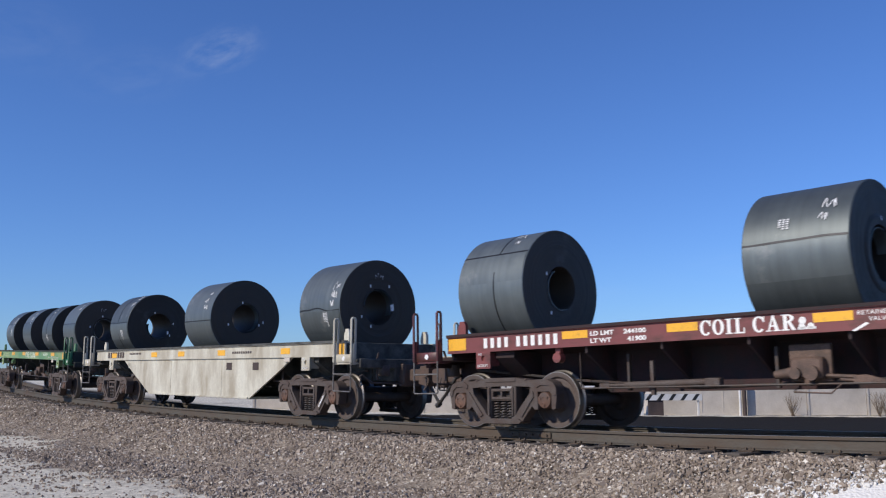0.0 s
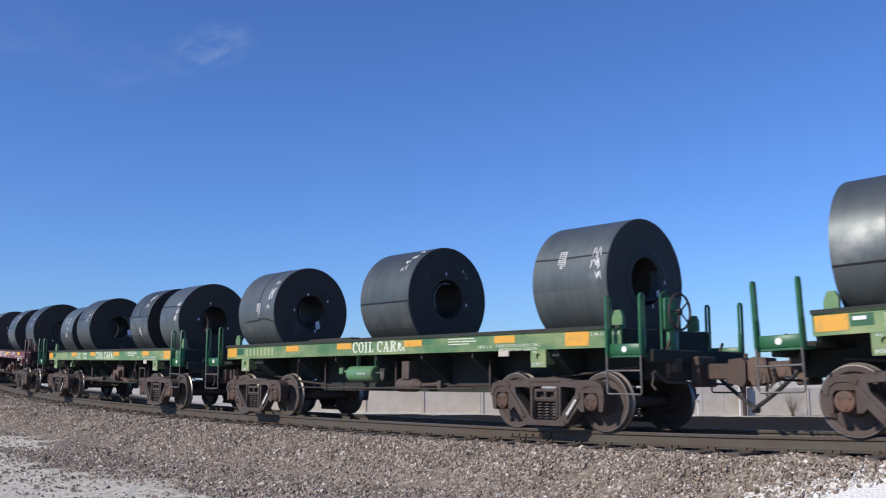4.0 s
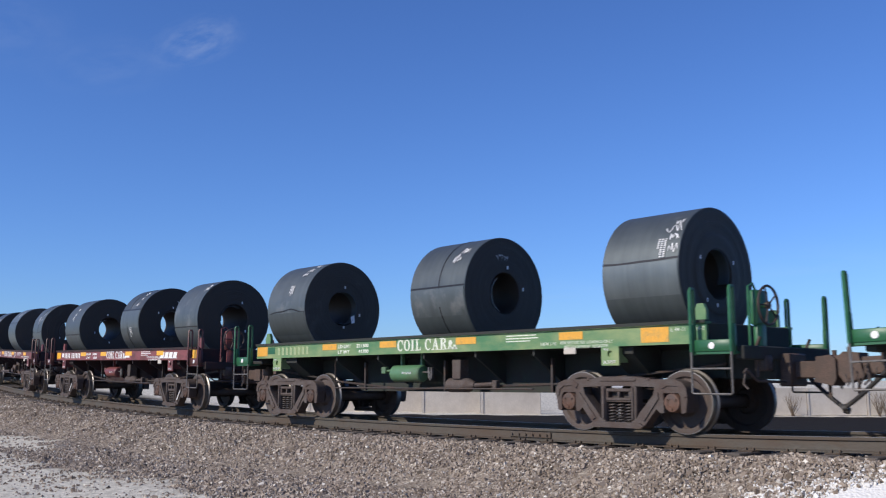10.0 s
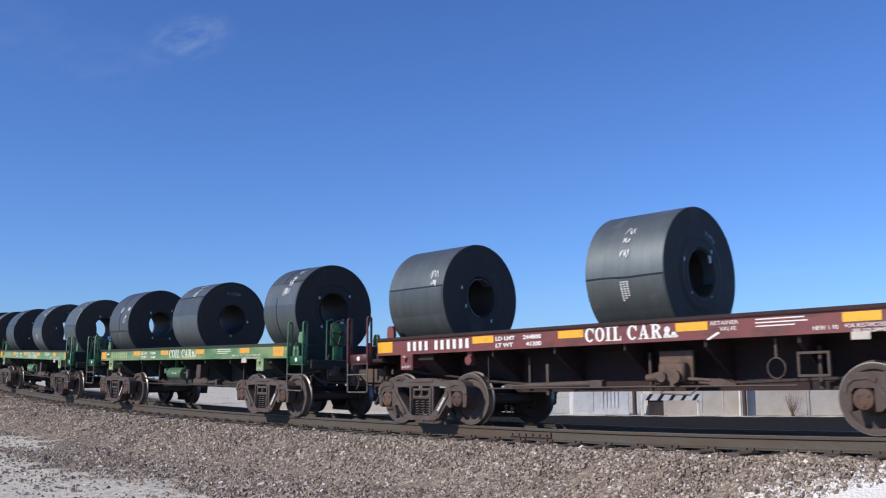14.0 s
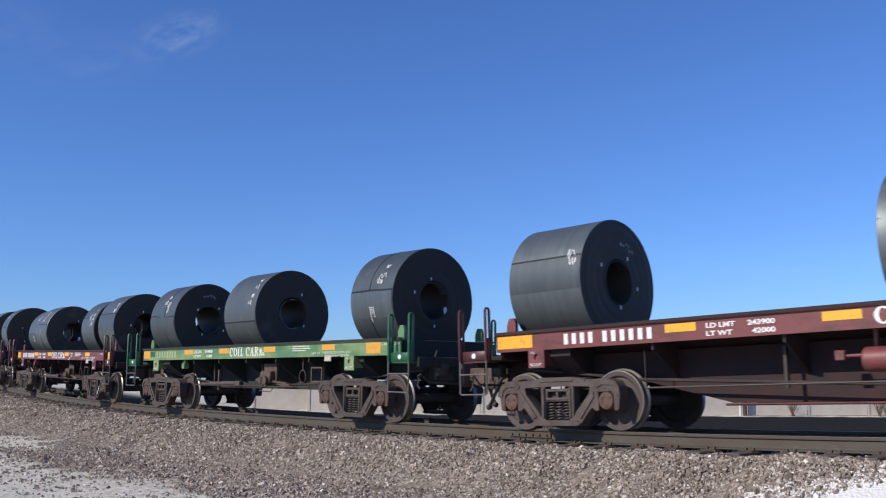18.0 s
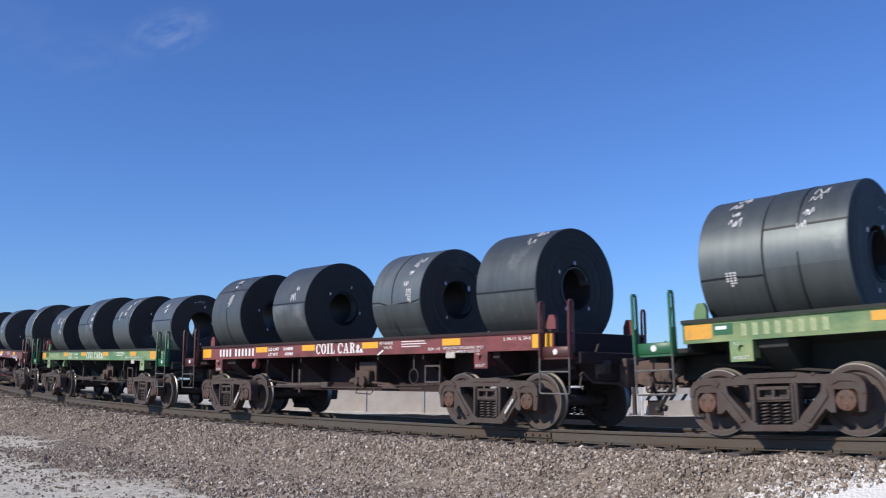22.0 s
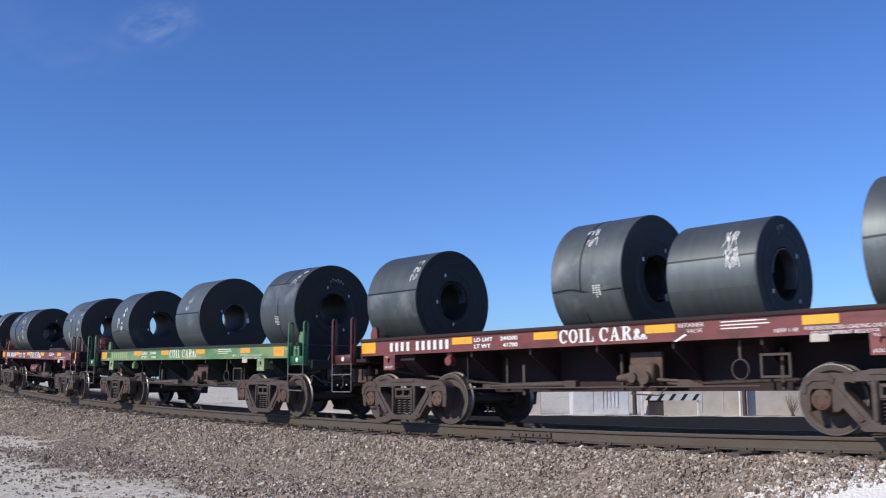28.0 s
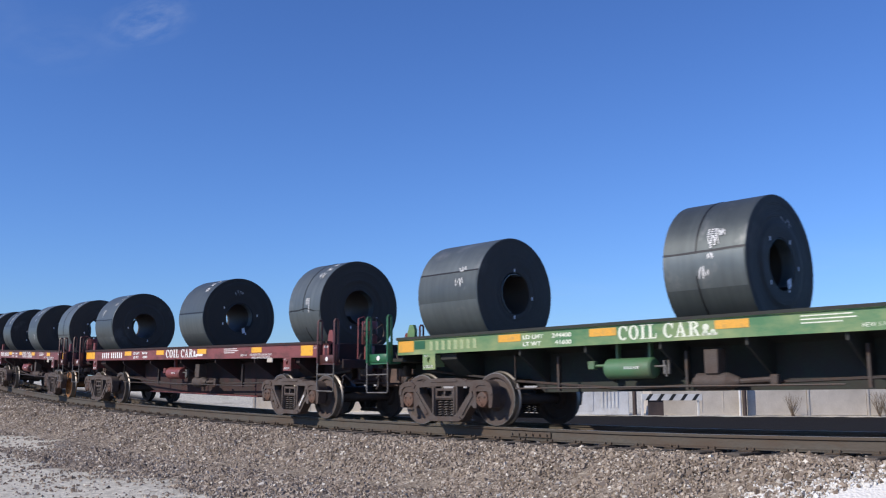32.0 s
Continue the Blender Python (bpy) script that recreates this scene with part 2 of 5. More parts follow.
def pipe(bm, pts, r, seg=6):
    """A bent tube in one piece through pts."""
    pts = [Vector(p) for p in pts]
    closed = (pts[0] - pts[-1]).length < 1e-6
    if closed:
        pts = pts[:-1]
    n = len(pts)
    rings = []
    side = None
    for i, p in enumerate(pts):
        a = pts[i - 1] if (i or closed) else p
        b = pts[(i + 1) % n] if (i < n - 1 or closed) else p
        d = (b - a).normalized()
        if side is None:
            side = d.orthogonal().normalized()
        side = (side - d * side.dot(d)).normalized()
        up = d.cross(side)
        rings.append([bm.verts.new(p + (side * math.cos(2 * math.pi * k / seg) + up * math.sin(2 * math.pi * k / seg)) * r) for k in range(seg)])
    for a, b in zip(rings, rings[1:] + rings[:1] if closed else rings[1:]):
        for k in range(seg):
            bm.faces.new((a[k], a[(k + 1) % seg], b[(k + 1) % seg], b[k]))
    if not closed:
        bm.faces.new(rings[0][::-1])
        bm.faces.new(rings[-1])


def extrude_xz(bm, pts, y0, y1):
    """A plate with the outline pts (x, z), from y0 to y1."""
    a = [bm.verts.new((x, y0, z)) for x, z in pts]
    b = [bm.verts.new((x, y1, z)) for x, z in pts]
    n = len(pts)
    bm.faces.new(a)
    bm.faces.new(b[::-1])
    for i in range(n):
        bm.faces.new((a[i], b[i], b[(i + 1) % n], a[(i + 1) % n]))


def extrude_yz(bm, pts, x0, x1):
    a = [bm.verts.new((x0, y, z)) for y, z in pts]
    b = [bm.verts.new((x1, y, z)) for y, z in pts]
    n = len(pts)
    bm.faces.new(a)
    bm.faces.new(b[::-1])
    for i in range(n):
        bm.faces.new((a[i], b[i], b[(i + 1) % n], a[(i + 1) % n]))


def lathe_y(bm, prof, seg=40, cx=0.0, cz=0.0):
    """Spin the closed outline prof of (radius, y) about the Y axis through (cx, cz)."""
    rings = []
    for r, y in prof:
        rings.append([bm.verts.new((cx + r * math.cos(2 * math.pi * i / seg), y, cz + r * math.sin(2 * math.pi * i / seg))) for i in range(seg)])
    for a, b in zip(rings, rings[1:] + rings[:1]):
        for i in range(seg):
            j = (i + 1) % seg
            bm.faces.new((a[i], a[j], b[j], b[i]))


def lathe_x(bm, prof, seg=64, closed=True):
    rings = []
    for r, x in prof:
        rings.append([bm.verts.new((x, r * math.cos(2 * math.pi * i / seg), r * math.sin(2 * math.pi * i / seg))) for i in range(seg)])
    for a, b in zip(rings, (rings[1:] + rings[:1]) if closed else rings[1:]):
        for i in range(seg):
            j = (i + 1) % seg
            bm.faces.new((a[i], a[j], b[j], b[i]))


MESHES = {}


def mesh_of(key, build, mat, smooth=None):
    """The mesh under key, built once; later calls share it."""
    if key not in MESHES:
        bm = bmesh.new()
        build(bm)
        bmesh.ops.recalc_face_normals(bm, faces=bm.faces)
        me = bpy.data.meshes.new(key if isinstance(key, str) else key[0])
        bm.to_mesh(me)
        bm.free()
        me.materials.append(mat)
        if smooth is not None:
            me.shade_smooth()
            me.set_sharp_from_angle(angle=radians(smooth))
        MESHES[key] = me
    return MESHES[key]


def part(name, key, build, mat, parent, label="", at=None, smooth=None):
    ob = new(name, mesh_of(key, build, mat, smooth))
    ob.parent = parent
    if at is not None:
        ob.matrix_basis = at if isinstance(at, Matrix) else Matrix.Translation(at)
    if label:
        tagged(ob, label)
    return ob


def thing(name, label, category, group="", kind=""):
    return tagged(new(name), label, category, group, kind)


def words(text, size, bold=0.0, spacing=1.0):
    """A flat mesh of the words in the XZ plane, read from +Y, starting at X=0 and running towards -X."""
    key = ("lettering", text, size, bold, spacing)
    if key not in MESHES:
        cu = bpy.data.curves.new("lettering", "FONT")
        cu.body, cu.size, cu.offset, cu.space_character, cu.extrude, cu.resolution_u = text, size, bold, spacing, 0.0012, 3
        ob = new("lettering", cu)
        me = bpy.data.meshes.new_from_object(ob.evaluated_get(bpy.context.evaluated_depsgraph_get()))
        bpy.data.objects.remove(ob)
        bpy.data.curves.remove(cu)
        me.transform(Matrix(((-1, 0, 0, 0), (0, 0, 1, 0), (0, 1, 0, 0), (0, 0, 0, 1))))
        MESHES[key] = me
    return MESHES[key]


def lettering(text, size, x, y, z, mat, parent, width=None, bold=0.0, spacing=1.0, name="lettering"):
    key = ("lettering", text, size, bold, spacing, mat.name)
    if key not in MESHES:
        me = words(text, size, bold, spacing).copy()
        me.materials.clear()
        me.materials.append(mat)
        MESHES[key] = me
    me = MESHES[key]
    xs = [v.co.x for v in me.vertices]
    sx = (width / (max(xs) - min(xs))) if width else 1.0
    ob = new(name, me)
    ob.parent = parent
    ob.matrix_basis = Matrix.Translation((x, y, z)) @ Matrix.Diagonal((sx, 1, 1, 1))
    return tagged(ob, kind="stuff")


def ring_piece(bm, cx, cz, ro, ri, a0, a1, y, n=14):
    """A flat curved stroke between two ellipses ro and ri, from a0 to a1 degrees."""
    an = [radians(a0 + (a1 - a0) * i / n) for i in range(n + 1)]
    for p, q in zip(an, an[1:]):
        bm.faces.new([bm.verts.new((-(cx + r[0] * math.cos(a)), y, cz + r[1] * math.sin(a))) for r, a in ((ro, p), (ro, q), (ri, q), (ri, p))])


def stroke(bm, pts, y):
    bm.faces.new([bm.verts.new((-x, y, z)) for x, z in pts])


def bar_stroke(bm, x0, x1, z0, z1, y):
    stroke(bm, [(x0, z0), (x1, z0), (x1, z1), (x0, z1)], y)


GLYPHS = {"C": 0.72, "O": 0.74, "I": 0.46, "L": 0.68, "A": 0.80, "R": 0.82}


def build_glyph(ch):
    """A heavy serif capital, one unit high."""
    def one(bm):
        e = 0.0004
        if ch in "CO":
            ring_piece(bm, 0.37, 0.5, (0.37, 0.52), (0.165, 0.41), 48 if ch == "C" else 0, 318 if ch == "C" else 360, 0, 22)
            if ch == "C":
                stroke(bm, [(0.50, 0.90), (0.70, 0.98), (0.70, 0.60), (0.63, 0.60)], e)
        if ch in "ILR":
            bar_stroke(bm, 0.12, 0.33, 0.0, 1.0, 0)
            bar_stroke(bm, 0.0, 0.45, 0.93, 1.0, e)
            bar_stroke(bm, 0.0, 0.45, 0.0, 0.07, e)
        if ch == "L":
            bar_stroke(bm, 0.30, 0.66, 0.0, 0.09, 2 * e)
            stroke(bm, [(0.56, 0.05), (0.66, 0.05), (0.66, 0.36), (0.60, 0.36)], 3 * e)
        if ch == "R":
            ring_piece(bm, 0.32, 0.74, (0.40, 0.26), (0.19, 0.17), -90, 90, 2 * e, 12)
            stroke(bm, [(0.36, 0.50), (0.54, 0.52), (0.80, 0.0), (0.57, 0.0)], 3 * e)
        if ch == "A":
            stroke(bm, [(0.08, 0.0), (0.19, 0.0), (0.44, 0.93), (0.36, 1.0)], 0)
            stroke(bm, [(0.50, 0.0), (0.74, 0.0), (0.47, 1.0), (0.35, 1.0)], e)
            bar_stroke(bm, 0.16, 0.58, 0.29, 0.38, 2 * e)
            bar_stroke(bm, -0.02, 0.30, 0.0, 0.07, 3 * e)
            bar_stroke(bm, 0.42, 0.82, 0.0, 0.07, 4 * e)
    return one


def serif_words(text, x, y, z, width, height, mat, parent):
    """Capitals as pieces of their own, running to -X from x."""
    total = sum(GLYPHS.get(c, 0.30) for c in text) + 0.07 * (len(text) - 1)
    k, u = width / total, 0.0
    for c in text:
        if c in GLYPHS:
            part("letter", ("letter", c, mat.name), build_glyph(c), mat, parent, "", Matrix.Translation((x - u * k, y, z)) @ Matrix.Diagonal((k, 1, height, 1)))
        u += GLYPHS.get(c, 0.30) + 0.07


def bars(bm, x, y, z, w, h, n, gap=0.3, slant=0.0):
    """n upright bars in a row that starts at x and runs to -X."""
    p = w / n
    for i in range(n):
        a = x - i * p
        b = a - p * (1 - gap)
        extrude_xz(bm, [(a, z), (b, z), (b - slant, z + h), (a - slant, z + h)], y, y + 0.0024)


# ------------------------------------------------------------------ trucks and wheels
R_WHEEL = 0.419
BASE = 1.727


def build_wheelset(bm):
    for sgn in (1, -1):
        prof = [(R_WHEEL - 0.003, 0.815), (R_WHEEL, 0.72), (R_WHEEL + 0.025, 0.70), (R_WHEEL + 0.025, 0.675), (0.352, 0.672), (0.325, 0.72), (0.19, 0.73), (0.155, 0.67), (0.10, 0.66), (0.10, 0.86), (0.15, 0.86), (0.19, 0.79), (0.315, 0.775), (0.342, 0.808), (R_WHEEL - 0.014, 0.817)]
        lathe_y(bm, [(r, y * sgn) for r, y in prof], 48)
    rod(bm, (0, -0.67, 0), (0, 0.67, 0), 0.085, 16)
    rod(bm, (0, 0.86, 0), (0, 1.0, 0), 0.075, 16)
    rod(bm, (0, -0.86, 0), (0, -1.0, 0), 0.075, 16)


def polish_rim(me):
    """Bare polished steel on the tread and the outer edge of the rim."""
    if len(me.materials) < 2:
        me.materials.append(M["tread"])
        for p in me.polygons:
            if min(math.hypot(me.vertices[v].co.x, me.vertices[v].co.z) for v in p.vertices) > R_WHEEL - 0.0145 and 0.70 < abs(p.center.y) < 0.818:
                p.material_index = 1


def build_side_frame(bm):
    """One cast side frame with its jaws over the two bearings; X along the track, Z from the rail's top, centred on Y=0."""
    t = 0.085
    half = [(0.0, 0.635), (0.30, 0.63), (0.58, 0.62), (0.68, 0.585), (0.735, 0.545), (0.96, 0.545), (0.995, 0.50), (0.995, 0.30), (1.02, 0.285), (1.065, 0.30), (1.095, 0.50), (1.085, 0.60), (1.03, 0.675), (0.93, 0.715), (0.80, 0.725), (0.64, 0.72), (0.46, 0.73), (0.30, 0.755), (0.0, 0.755)]
    outline = half + [(-x, z) for x, z in half[-2:0:-1]]
    extrude_xz(bm, outline, -t, t)
    for s in (1, -1):
        # sloping leg from the jaw down to the spring seat
        extrude_xz(bm, [(s * 0.735, 0.56), (s * 0.735, 0.285), (s * 0.675, 0.285), (s * 0.62, 0.335), (s * 0.42, 0.105), (s * 0.22, 0.09), (s * 0.22, 0.17), (s * 0.305, 0.205), (s * 0.345, 0.27), (s * 0.575, 0.52), (s * 0.60, 0.63)], -t * 1.02, t * 1.02)
        # raised flanges along the leg and the jaw
        extrude_xz(bm, [(s * 0.655, 0.55), (s * 0.665, 0.47), (s * 0.43, 0.175), (s * 0.375, 0.20), (s * 0.60, 0.48)], t, t * 1.25)
        extrude_xz(bm, [(s * 0.69, 0.66), (s * 0.78, 0.715), (s * 0.92, 0.722), (s * 1.035, 0.68), (s * 1.09, 0.60), (s * 1.10, 0.50), (s * 1.045, 0.49), (s * 1.02, 0.585), (s * 0.95, 0.635), (s * 0.80, 0.64), (s * 0.72, 0.60)], -t * 1.18, t * 1.18)
        # column beside the springs
        box(bm, s * 0.215, s * 0.30, -t * 0.97, t * 0.97, 0.15, 0.66, 0.015)
        box(bm, s * 0.225, s * 0.262, t * 0.9, t * 1.25, 0.18, 0.62, 0.01)
        box(bm, s * 0.48, s * 0.53, -t * 1.1, t * 1.12, 0.705, 0.745, 0.01)
    extrude_xz(bm, [(-0.43, 0.105), (-0.38, 0.075), (0.38, 0.075), (0.43, 0.105), (0.36, 0.15), (-0.36, 0.15)], -t * 1.5, t * 1.5)
    box(bm, -0.31, 0.31, -t * 1.12, t * 1.15, 0.69, 0.762, 0.015)
    # end of the bolster with its two pockets
    box(bm, -0.205, 0.205, -t * 0.4, t * 0.95, 0.555, 0.60, 0.008)
    box(bm, -0.205, 0.205, -t * 0.4, t * 0.95, 0.435, 0.475, 0.008)
    for x in (-0.19, 0.0, 0.19):
        box(bm, x - 0.017, x + 0.017, -t * 0.4, t * 0.9, 0.47, 0.56, 0.004)


def build_springs(bm):
    for x in (-0.14, 0.0, 0.14):
        ring = []
        for j in range(6 * 12 + 1):
            a = 2 * math.pi * j / 12
            ring.append((x + 0.055 * math.cos(a), 0.055 * math.sin(a), 0.165 + 0.245 * j / 72))
        pipe(bm, ring, 0.0135, 5)
    box(bm, -0.21, 0.21, -0.07, 0.07, 0.415, 0.435, 0.004)


def build_bolster(bm):
    box(bm, -0.195, 0.195, -1.02, 1.02, 0.44, 0.60, 0.02)
    rod(bm, (0, 0, 0.60), (0, 0, 0.66), 0.2, 20)
    for s in (1, -1):
        box(bm, s * 0.30, s * 0.50, -0.62, 0.62, 0.30, 0.38, 0.012)   # brake beam
        for y in (0.66, -0.66):
            box(bm, s * 0.43, s * 0.50, y - 0.06, y + 0.06, 0.28, 0.60, 0.01)  # brake shoe


def build_bearing(bm):
    lathe_y(bm, [(0.125, -0.02), (0.13, 0.0), (0.13, 0.10), (0.115, 0.135), (0.05, 0.15), (0.05, 0.10), (0.05, -0.02)], 20)
    rod(bm, (0, 0.09, 0), (0, 0.145, 0), 0.05, 12)
    for i in range(3):
        a = i * 2.094 + 0.5
        rod(bm, (0.075 * math.cos(a), 0.10, 0.075 * math.sin(a)), (0.075 * math.cos(a), 0.155, 0.075 * math.sin(a)), 0.018, 6)
    box(bm, -0.14, 0.14, -0.03, 0.07, 0.11, 0.16, 0.01)


ROLLING = []


def add_truck(car, x, phase, fresh_rust=False, marks=False):
    # Bolster and springs are darkened to paint the shade inside the truck.
    truck = part("truck", "truck_bolster", build_bolster, M["spring"], car, "", (x, 0, 0), 40)
    for y in (1.03, -1.03):
        part("side_frame", "side_frame", build_side_frame, M["truck"], truck, "", (0, y, 0), 40)
        part("spring_nest", "spring_nest", build_springs, M["spring"], truck, "", (0, y, 0), 50)
    for i, ax in enumerate((BASE / 2, -BASE / 2)):
        orange = fresh_rust and i == 1
        ws = part("wheelset", "wheelset_orange" if orange else "wheelset", build_wheelset, M["wheel_orange" if orange else "wheel"], truck, "wheel pair with fresh orange rust" if orange else "", (ax, 0, R_WHEEL), 35)
        polish_rim(ws.data)
        ROLLING.append((ws, ax, phase + 50 * i))
        for y in (1, -1):
            part("bearing", "bearing", build_bearing, M["bearing"], truck, "", Matrix.Translation((ax, y * 0.99, R_WHEEL)) @ (Matrix.Identity(4) if y > 0 else Matrix.Rotation(math.pi, 4, "Z")), 40)
    if marks:
        def stencil(bm):
            m = Matrix.Translation((-0.52, 1.03 + 0.109, 0.345)) @ Matrix.Rotation(radians(51), 4, "Y")
            b2 = bmesh.new()
            bars(b2, 0.14, 0, -0.017, 0.28, 0.034, 9, 0.3)
            b2.transform(m)
            me = bpy.data.meshes.new("tmp")
            b2.to_mesh(me)
            bm.from_mesh(me)
            b2.free()
            bpy.data.meshes.remove(me)
        tagged(part("stencil_mark", "truck_stencil", stencil, M["letter"], truck, "worn white stencil marks"), kind="stuff")
    return truck


# ------------------------------------------------------------------ coil cars
Y_SILL = 1.10
Z_TOP, Z_BOT = 1.455, 1.172


def build_car(kind, style, hl, tc, name_label, numbers, load, seed, belly=None, end_brake="rear", xl=False, coil_word="COIL CAR", big_mark=False, reach=(0.6, 0.6), slip=False):
    """A coil car. kind: paint; style: 'tank' or 'valve' on the near side; hl: half the deck's length."""
    rnd = random.Random(seed)
    car = thing("coil_car", name_label, "freight car", "cars of the train")
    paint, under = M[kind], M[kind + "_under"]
    sh = 0.0 if kind == "white" else 0.12     # the deck sits a little rearward of the trucks' middle
    hf, hr = hl - sh, hl + sh
    K = (kind, hl)

    def sill(bm):
        extrude_yz(bm, [(1.02, Z_BOT), (Y_SILL, Z_BOT), (Y_SILL, Z_TOP - 0.035), (Y_SILL + 0.03, Z_TOP - 0.03), (Y_SILL + 0.03, Z_TOP), (0.98, Z_TOP), (0.98, Z_TOP - 0.03), (1.06, Z_TOP - 0.035), (1.06, Z_BOT + 0.03), (1.02, Z_BOT + 0.03)], -hr, hf)
    part("side_sill", ("side_sill", *K), sill, paint, car, "painted side sill with lettering")
    part("side_sill", ("side_sill", *K), sill, paint, car, "", Matrix.Diagonal((1, -1, 1, 1)))

    def lip(bm):
        box(bm, -hr, hf, Y_SILL + 0.0305, Y_SILL + 0.038, Z_TOP - 0.024, Z_TOP + 0.018)
        box(bm, -hr, hf, Y_SILL - 0.06, Y_SILL + 0.0305, Z_TOP + 0.003, Z_TOP + 0.018)
    part("sill_cap", ("sill_cap", *K), lip, under, car)

    def centre(bm):
        if xl:
            extrude_xz(bm, [(-hr + 0.2, 1.1), (-hr + 0.2, 0.78), (-tc + 1.15, 0.66), (-tc + 2.4, 0.36), (tc - 2.4, 0.36), (tc - 1.15, 0.66), (hf - 0.2, 0.78), (hf - 0.2, 1.1)], -0.42, 0.42)
        else:
            extrude_xz(bm, [(-hr + 0.2, 1.12), (-hr + 0.2, 0.74), (-tc + 1.2, 0.74), (-tc + 1.5, 0.52), (tc - 1.5, 0.52), (tc - 1.2, 0.74), (hf - 0.2, 0.74), (hf - 0.2, 1.12)], -0.35, 0.35)
    part("centre_sill", ("centre_sill", *K, xl), centre, under, car, "centre sill with the deck's shade in its dark colour")
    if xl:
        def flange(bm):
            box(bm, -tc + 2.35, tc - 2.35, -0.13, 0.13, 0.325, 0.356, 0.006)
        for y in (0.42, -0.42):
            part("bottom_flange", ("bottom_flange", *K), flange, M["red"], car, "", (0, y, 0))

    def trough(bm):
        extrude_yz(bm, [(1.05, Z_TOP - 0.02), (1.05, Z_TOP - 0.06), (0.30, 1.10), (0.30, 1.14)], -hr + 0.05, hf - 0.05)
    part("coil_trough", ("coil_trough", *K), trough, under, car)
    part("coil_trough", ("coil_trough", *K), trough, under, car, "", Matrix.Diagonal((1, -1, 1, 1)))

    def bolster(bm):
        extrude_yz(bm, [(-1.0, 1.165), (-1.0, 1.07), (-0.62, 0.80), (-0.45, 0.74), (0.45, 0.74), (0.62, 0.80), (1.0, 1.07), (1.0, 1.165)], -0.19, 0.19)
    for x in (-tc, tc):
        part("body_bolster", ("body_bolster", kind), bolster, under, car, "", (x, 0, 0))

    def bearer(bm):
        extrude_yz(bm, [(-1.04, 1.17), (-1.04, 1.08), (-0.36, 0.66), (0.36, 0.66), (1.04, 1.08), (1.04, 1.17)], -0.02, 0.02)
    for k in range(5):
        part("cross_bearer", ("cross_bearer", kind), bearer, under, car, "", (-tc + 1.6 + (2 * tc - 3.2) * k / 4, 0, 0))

    def platform(bm):
        box(bm, -0.05, 0.40, -0.95, 0.95, 1.06, 1.13, 0.015)
        box(bm, -0.30, 0.50, -0.32, 0.32, 0.72, 1.06, 0.02)

    def end_sill(bm):
        box(bm, 0.40, 0.52, -1.12, 1.12, 0.96, 1.135, 0.015)

    def bulkhead(bm):
        box(bm, -0.06, 0.0, -1.02, 1.02, 1.1, 1.44, 0.01)
    for s in (1, -1):
        at = Matrix.Translation((hf if s > 0 else -hr, 0, 0)) @ (Matrix.Identity(4) if s > 0 else Matrix.Rotation(math.pi, 4, "Z"))
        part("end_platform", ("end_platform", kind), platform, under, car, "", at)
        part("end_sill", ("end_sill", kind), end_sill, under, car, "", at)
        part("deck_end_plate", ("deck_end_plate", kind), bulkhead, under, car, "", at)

    if belly:
        def skirt(bm):
            for y in (1.02, -1.06):
                extrude_xz(bm, [(-hl + 1.95, Z_BOT), (-hl + 2.35, 0.95), (-hl + 3.7, 0.31), (hl - 3.7, 0.31), (hl - 2.35, 0.95), (hl - 1.95, Z_BOT)], y, y + 0.04)
            box(bm, -hl + 3.7, hl - 3.7, -1.03, 1.03, 0.30, 0.35)
            box(bm, -hl + 3.72, hl - 3.72, 1.06, 1.09, 0.31, 0.345)
            for x in (-1.35, 1.35):
                box(bm, x - 0.006, x + 0.006, 1.06, 1.066, 0.35, Z_BOT)
        part("side_skirt", ("side_skirt", *K), skirt, paint, car, "grimy white slab-sided belly")

        def scuff(bm):
            box(bm, -0.13, 0.13, 1.061, 1.064, 0.92, 1.08)
        for x in (-1.7, -2.9):
            part("access_plate", ("access_plate", *K), scuff, M["dark"], car, "", (x, 0, 0))

    # jacking plates with a round hole
    def pad(bm):
        w, h = 0.15, 0.26
        ring = []
        for i in range(16):
            a = 2 * math.pi * i / 16
            ring.append((0.045 * math.cos(a), -0.10 + 0.045 * math.sin(a)))
        outer = []
        for i in range(16):
            a = 2 * math.pi * i / 16
            k = 1 / max(abs(math.cos(a)), abs(math.sin(a)))
            outer.append((w * math.cos(a) * k, -0.13 + 0.13 * math.sin(a) * k))
        for y0, y1 in ((0.0, 0.03),):
            va = [bm.verts.new((x, y1, z)) for x, z in ring]
            vb = [bm.verts.new((x, y1, z)) for x, z in outer]
            vc = [bm.verts.new((x, y0, z)) for x, z in ring]
            vd = [bm.verts.new((x, y0, z)) for x, z in outer]
            for i in range(16):
                j = (i + 1) % 16
                bm.faces.new((va[i], va[j], vb[j], vb[i]))
                bm.faces.new((vc[i], vd[i], vd[j], vc[j]))
                bm.faces.new((vb[i], vb[j], vd[j], vd[i]))
                bm.faces.new((va[j], va[i], vc[i], vc[j]))
        box(bm, -w + 0.02, w - 0.02, -0.2, -0.002, -0.22, -0.02)
    pad_mat = M[kind]
    for x in (tc + (0.36 if kind != "white" else 0.10), -tc + 0.12):
        pd = part("jacking_pad", ("jacking_pad", kind), pad, pad_mat, car, "pierced plate stencilled with lifting marks", (x, Y_SILL - 0.02, Z_BOT + 0.0))
        lettering("JACK/LIFT", 0.06, 0.115, 0.0345, -0.232, M["letter"], pd, 0.22)
        lettering("PULL", 0.045, 0.10, 0.0345, -0.05, M["letter"], pd, 0.08)

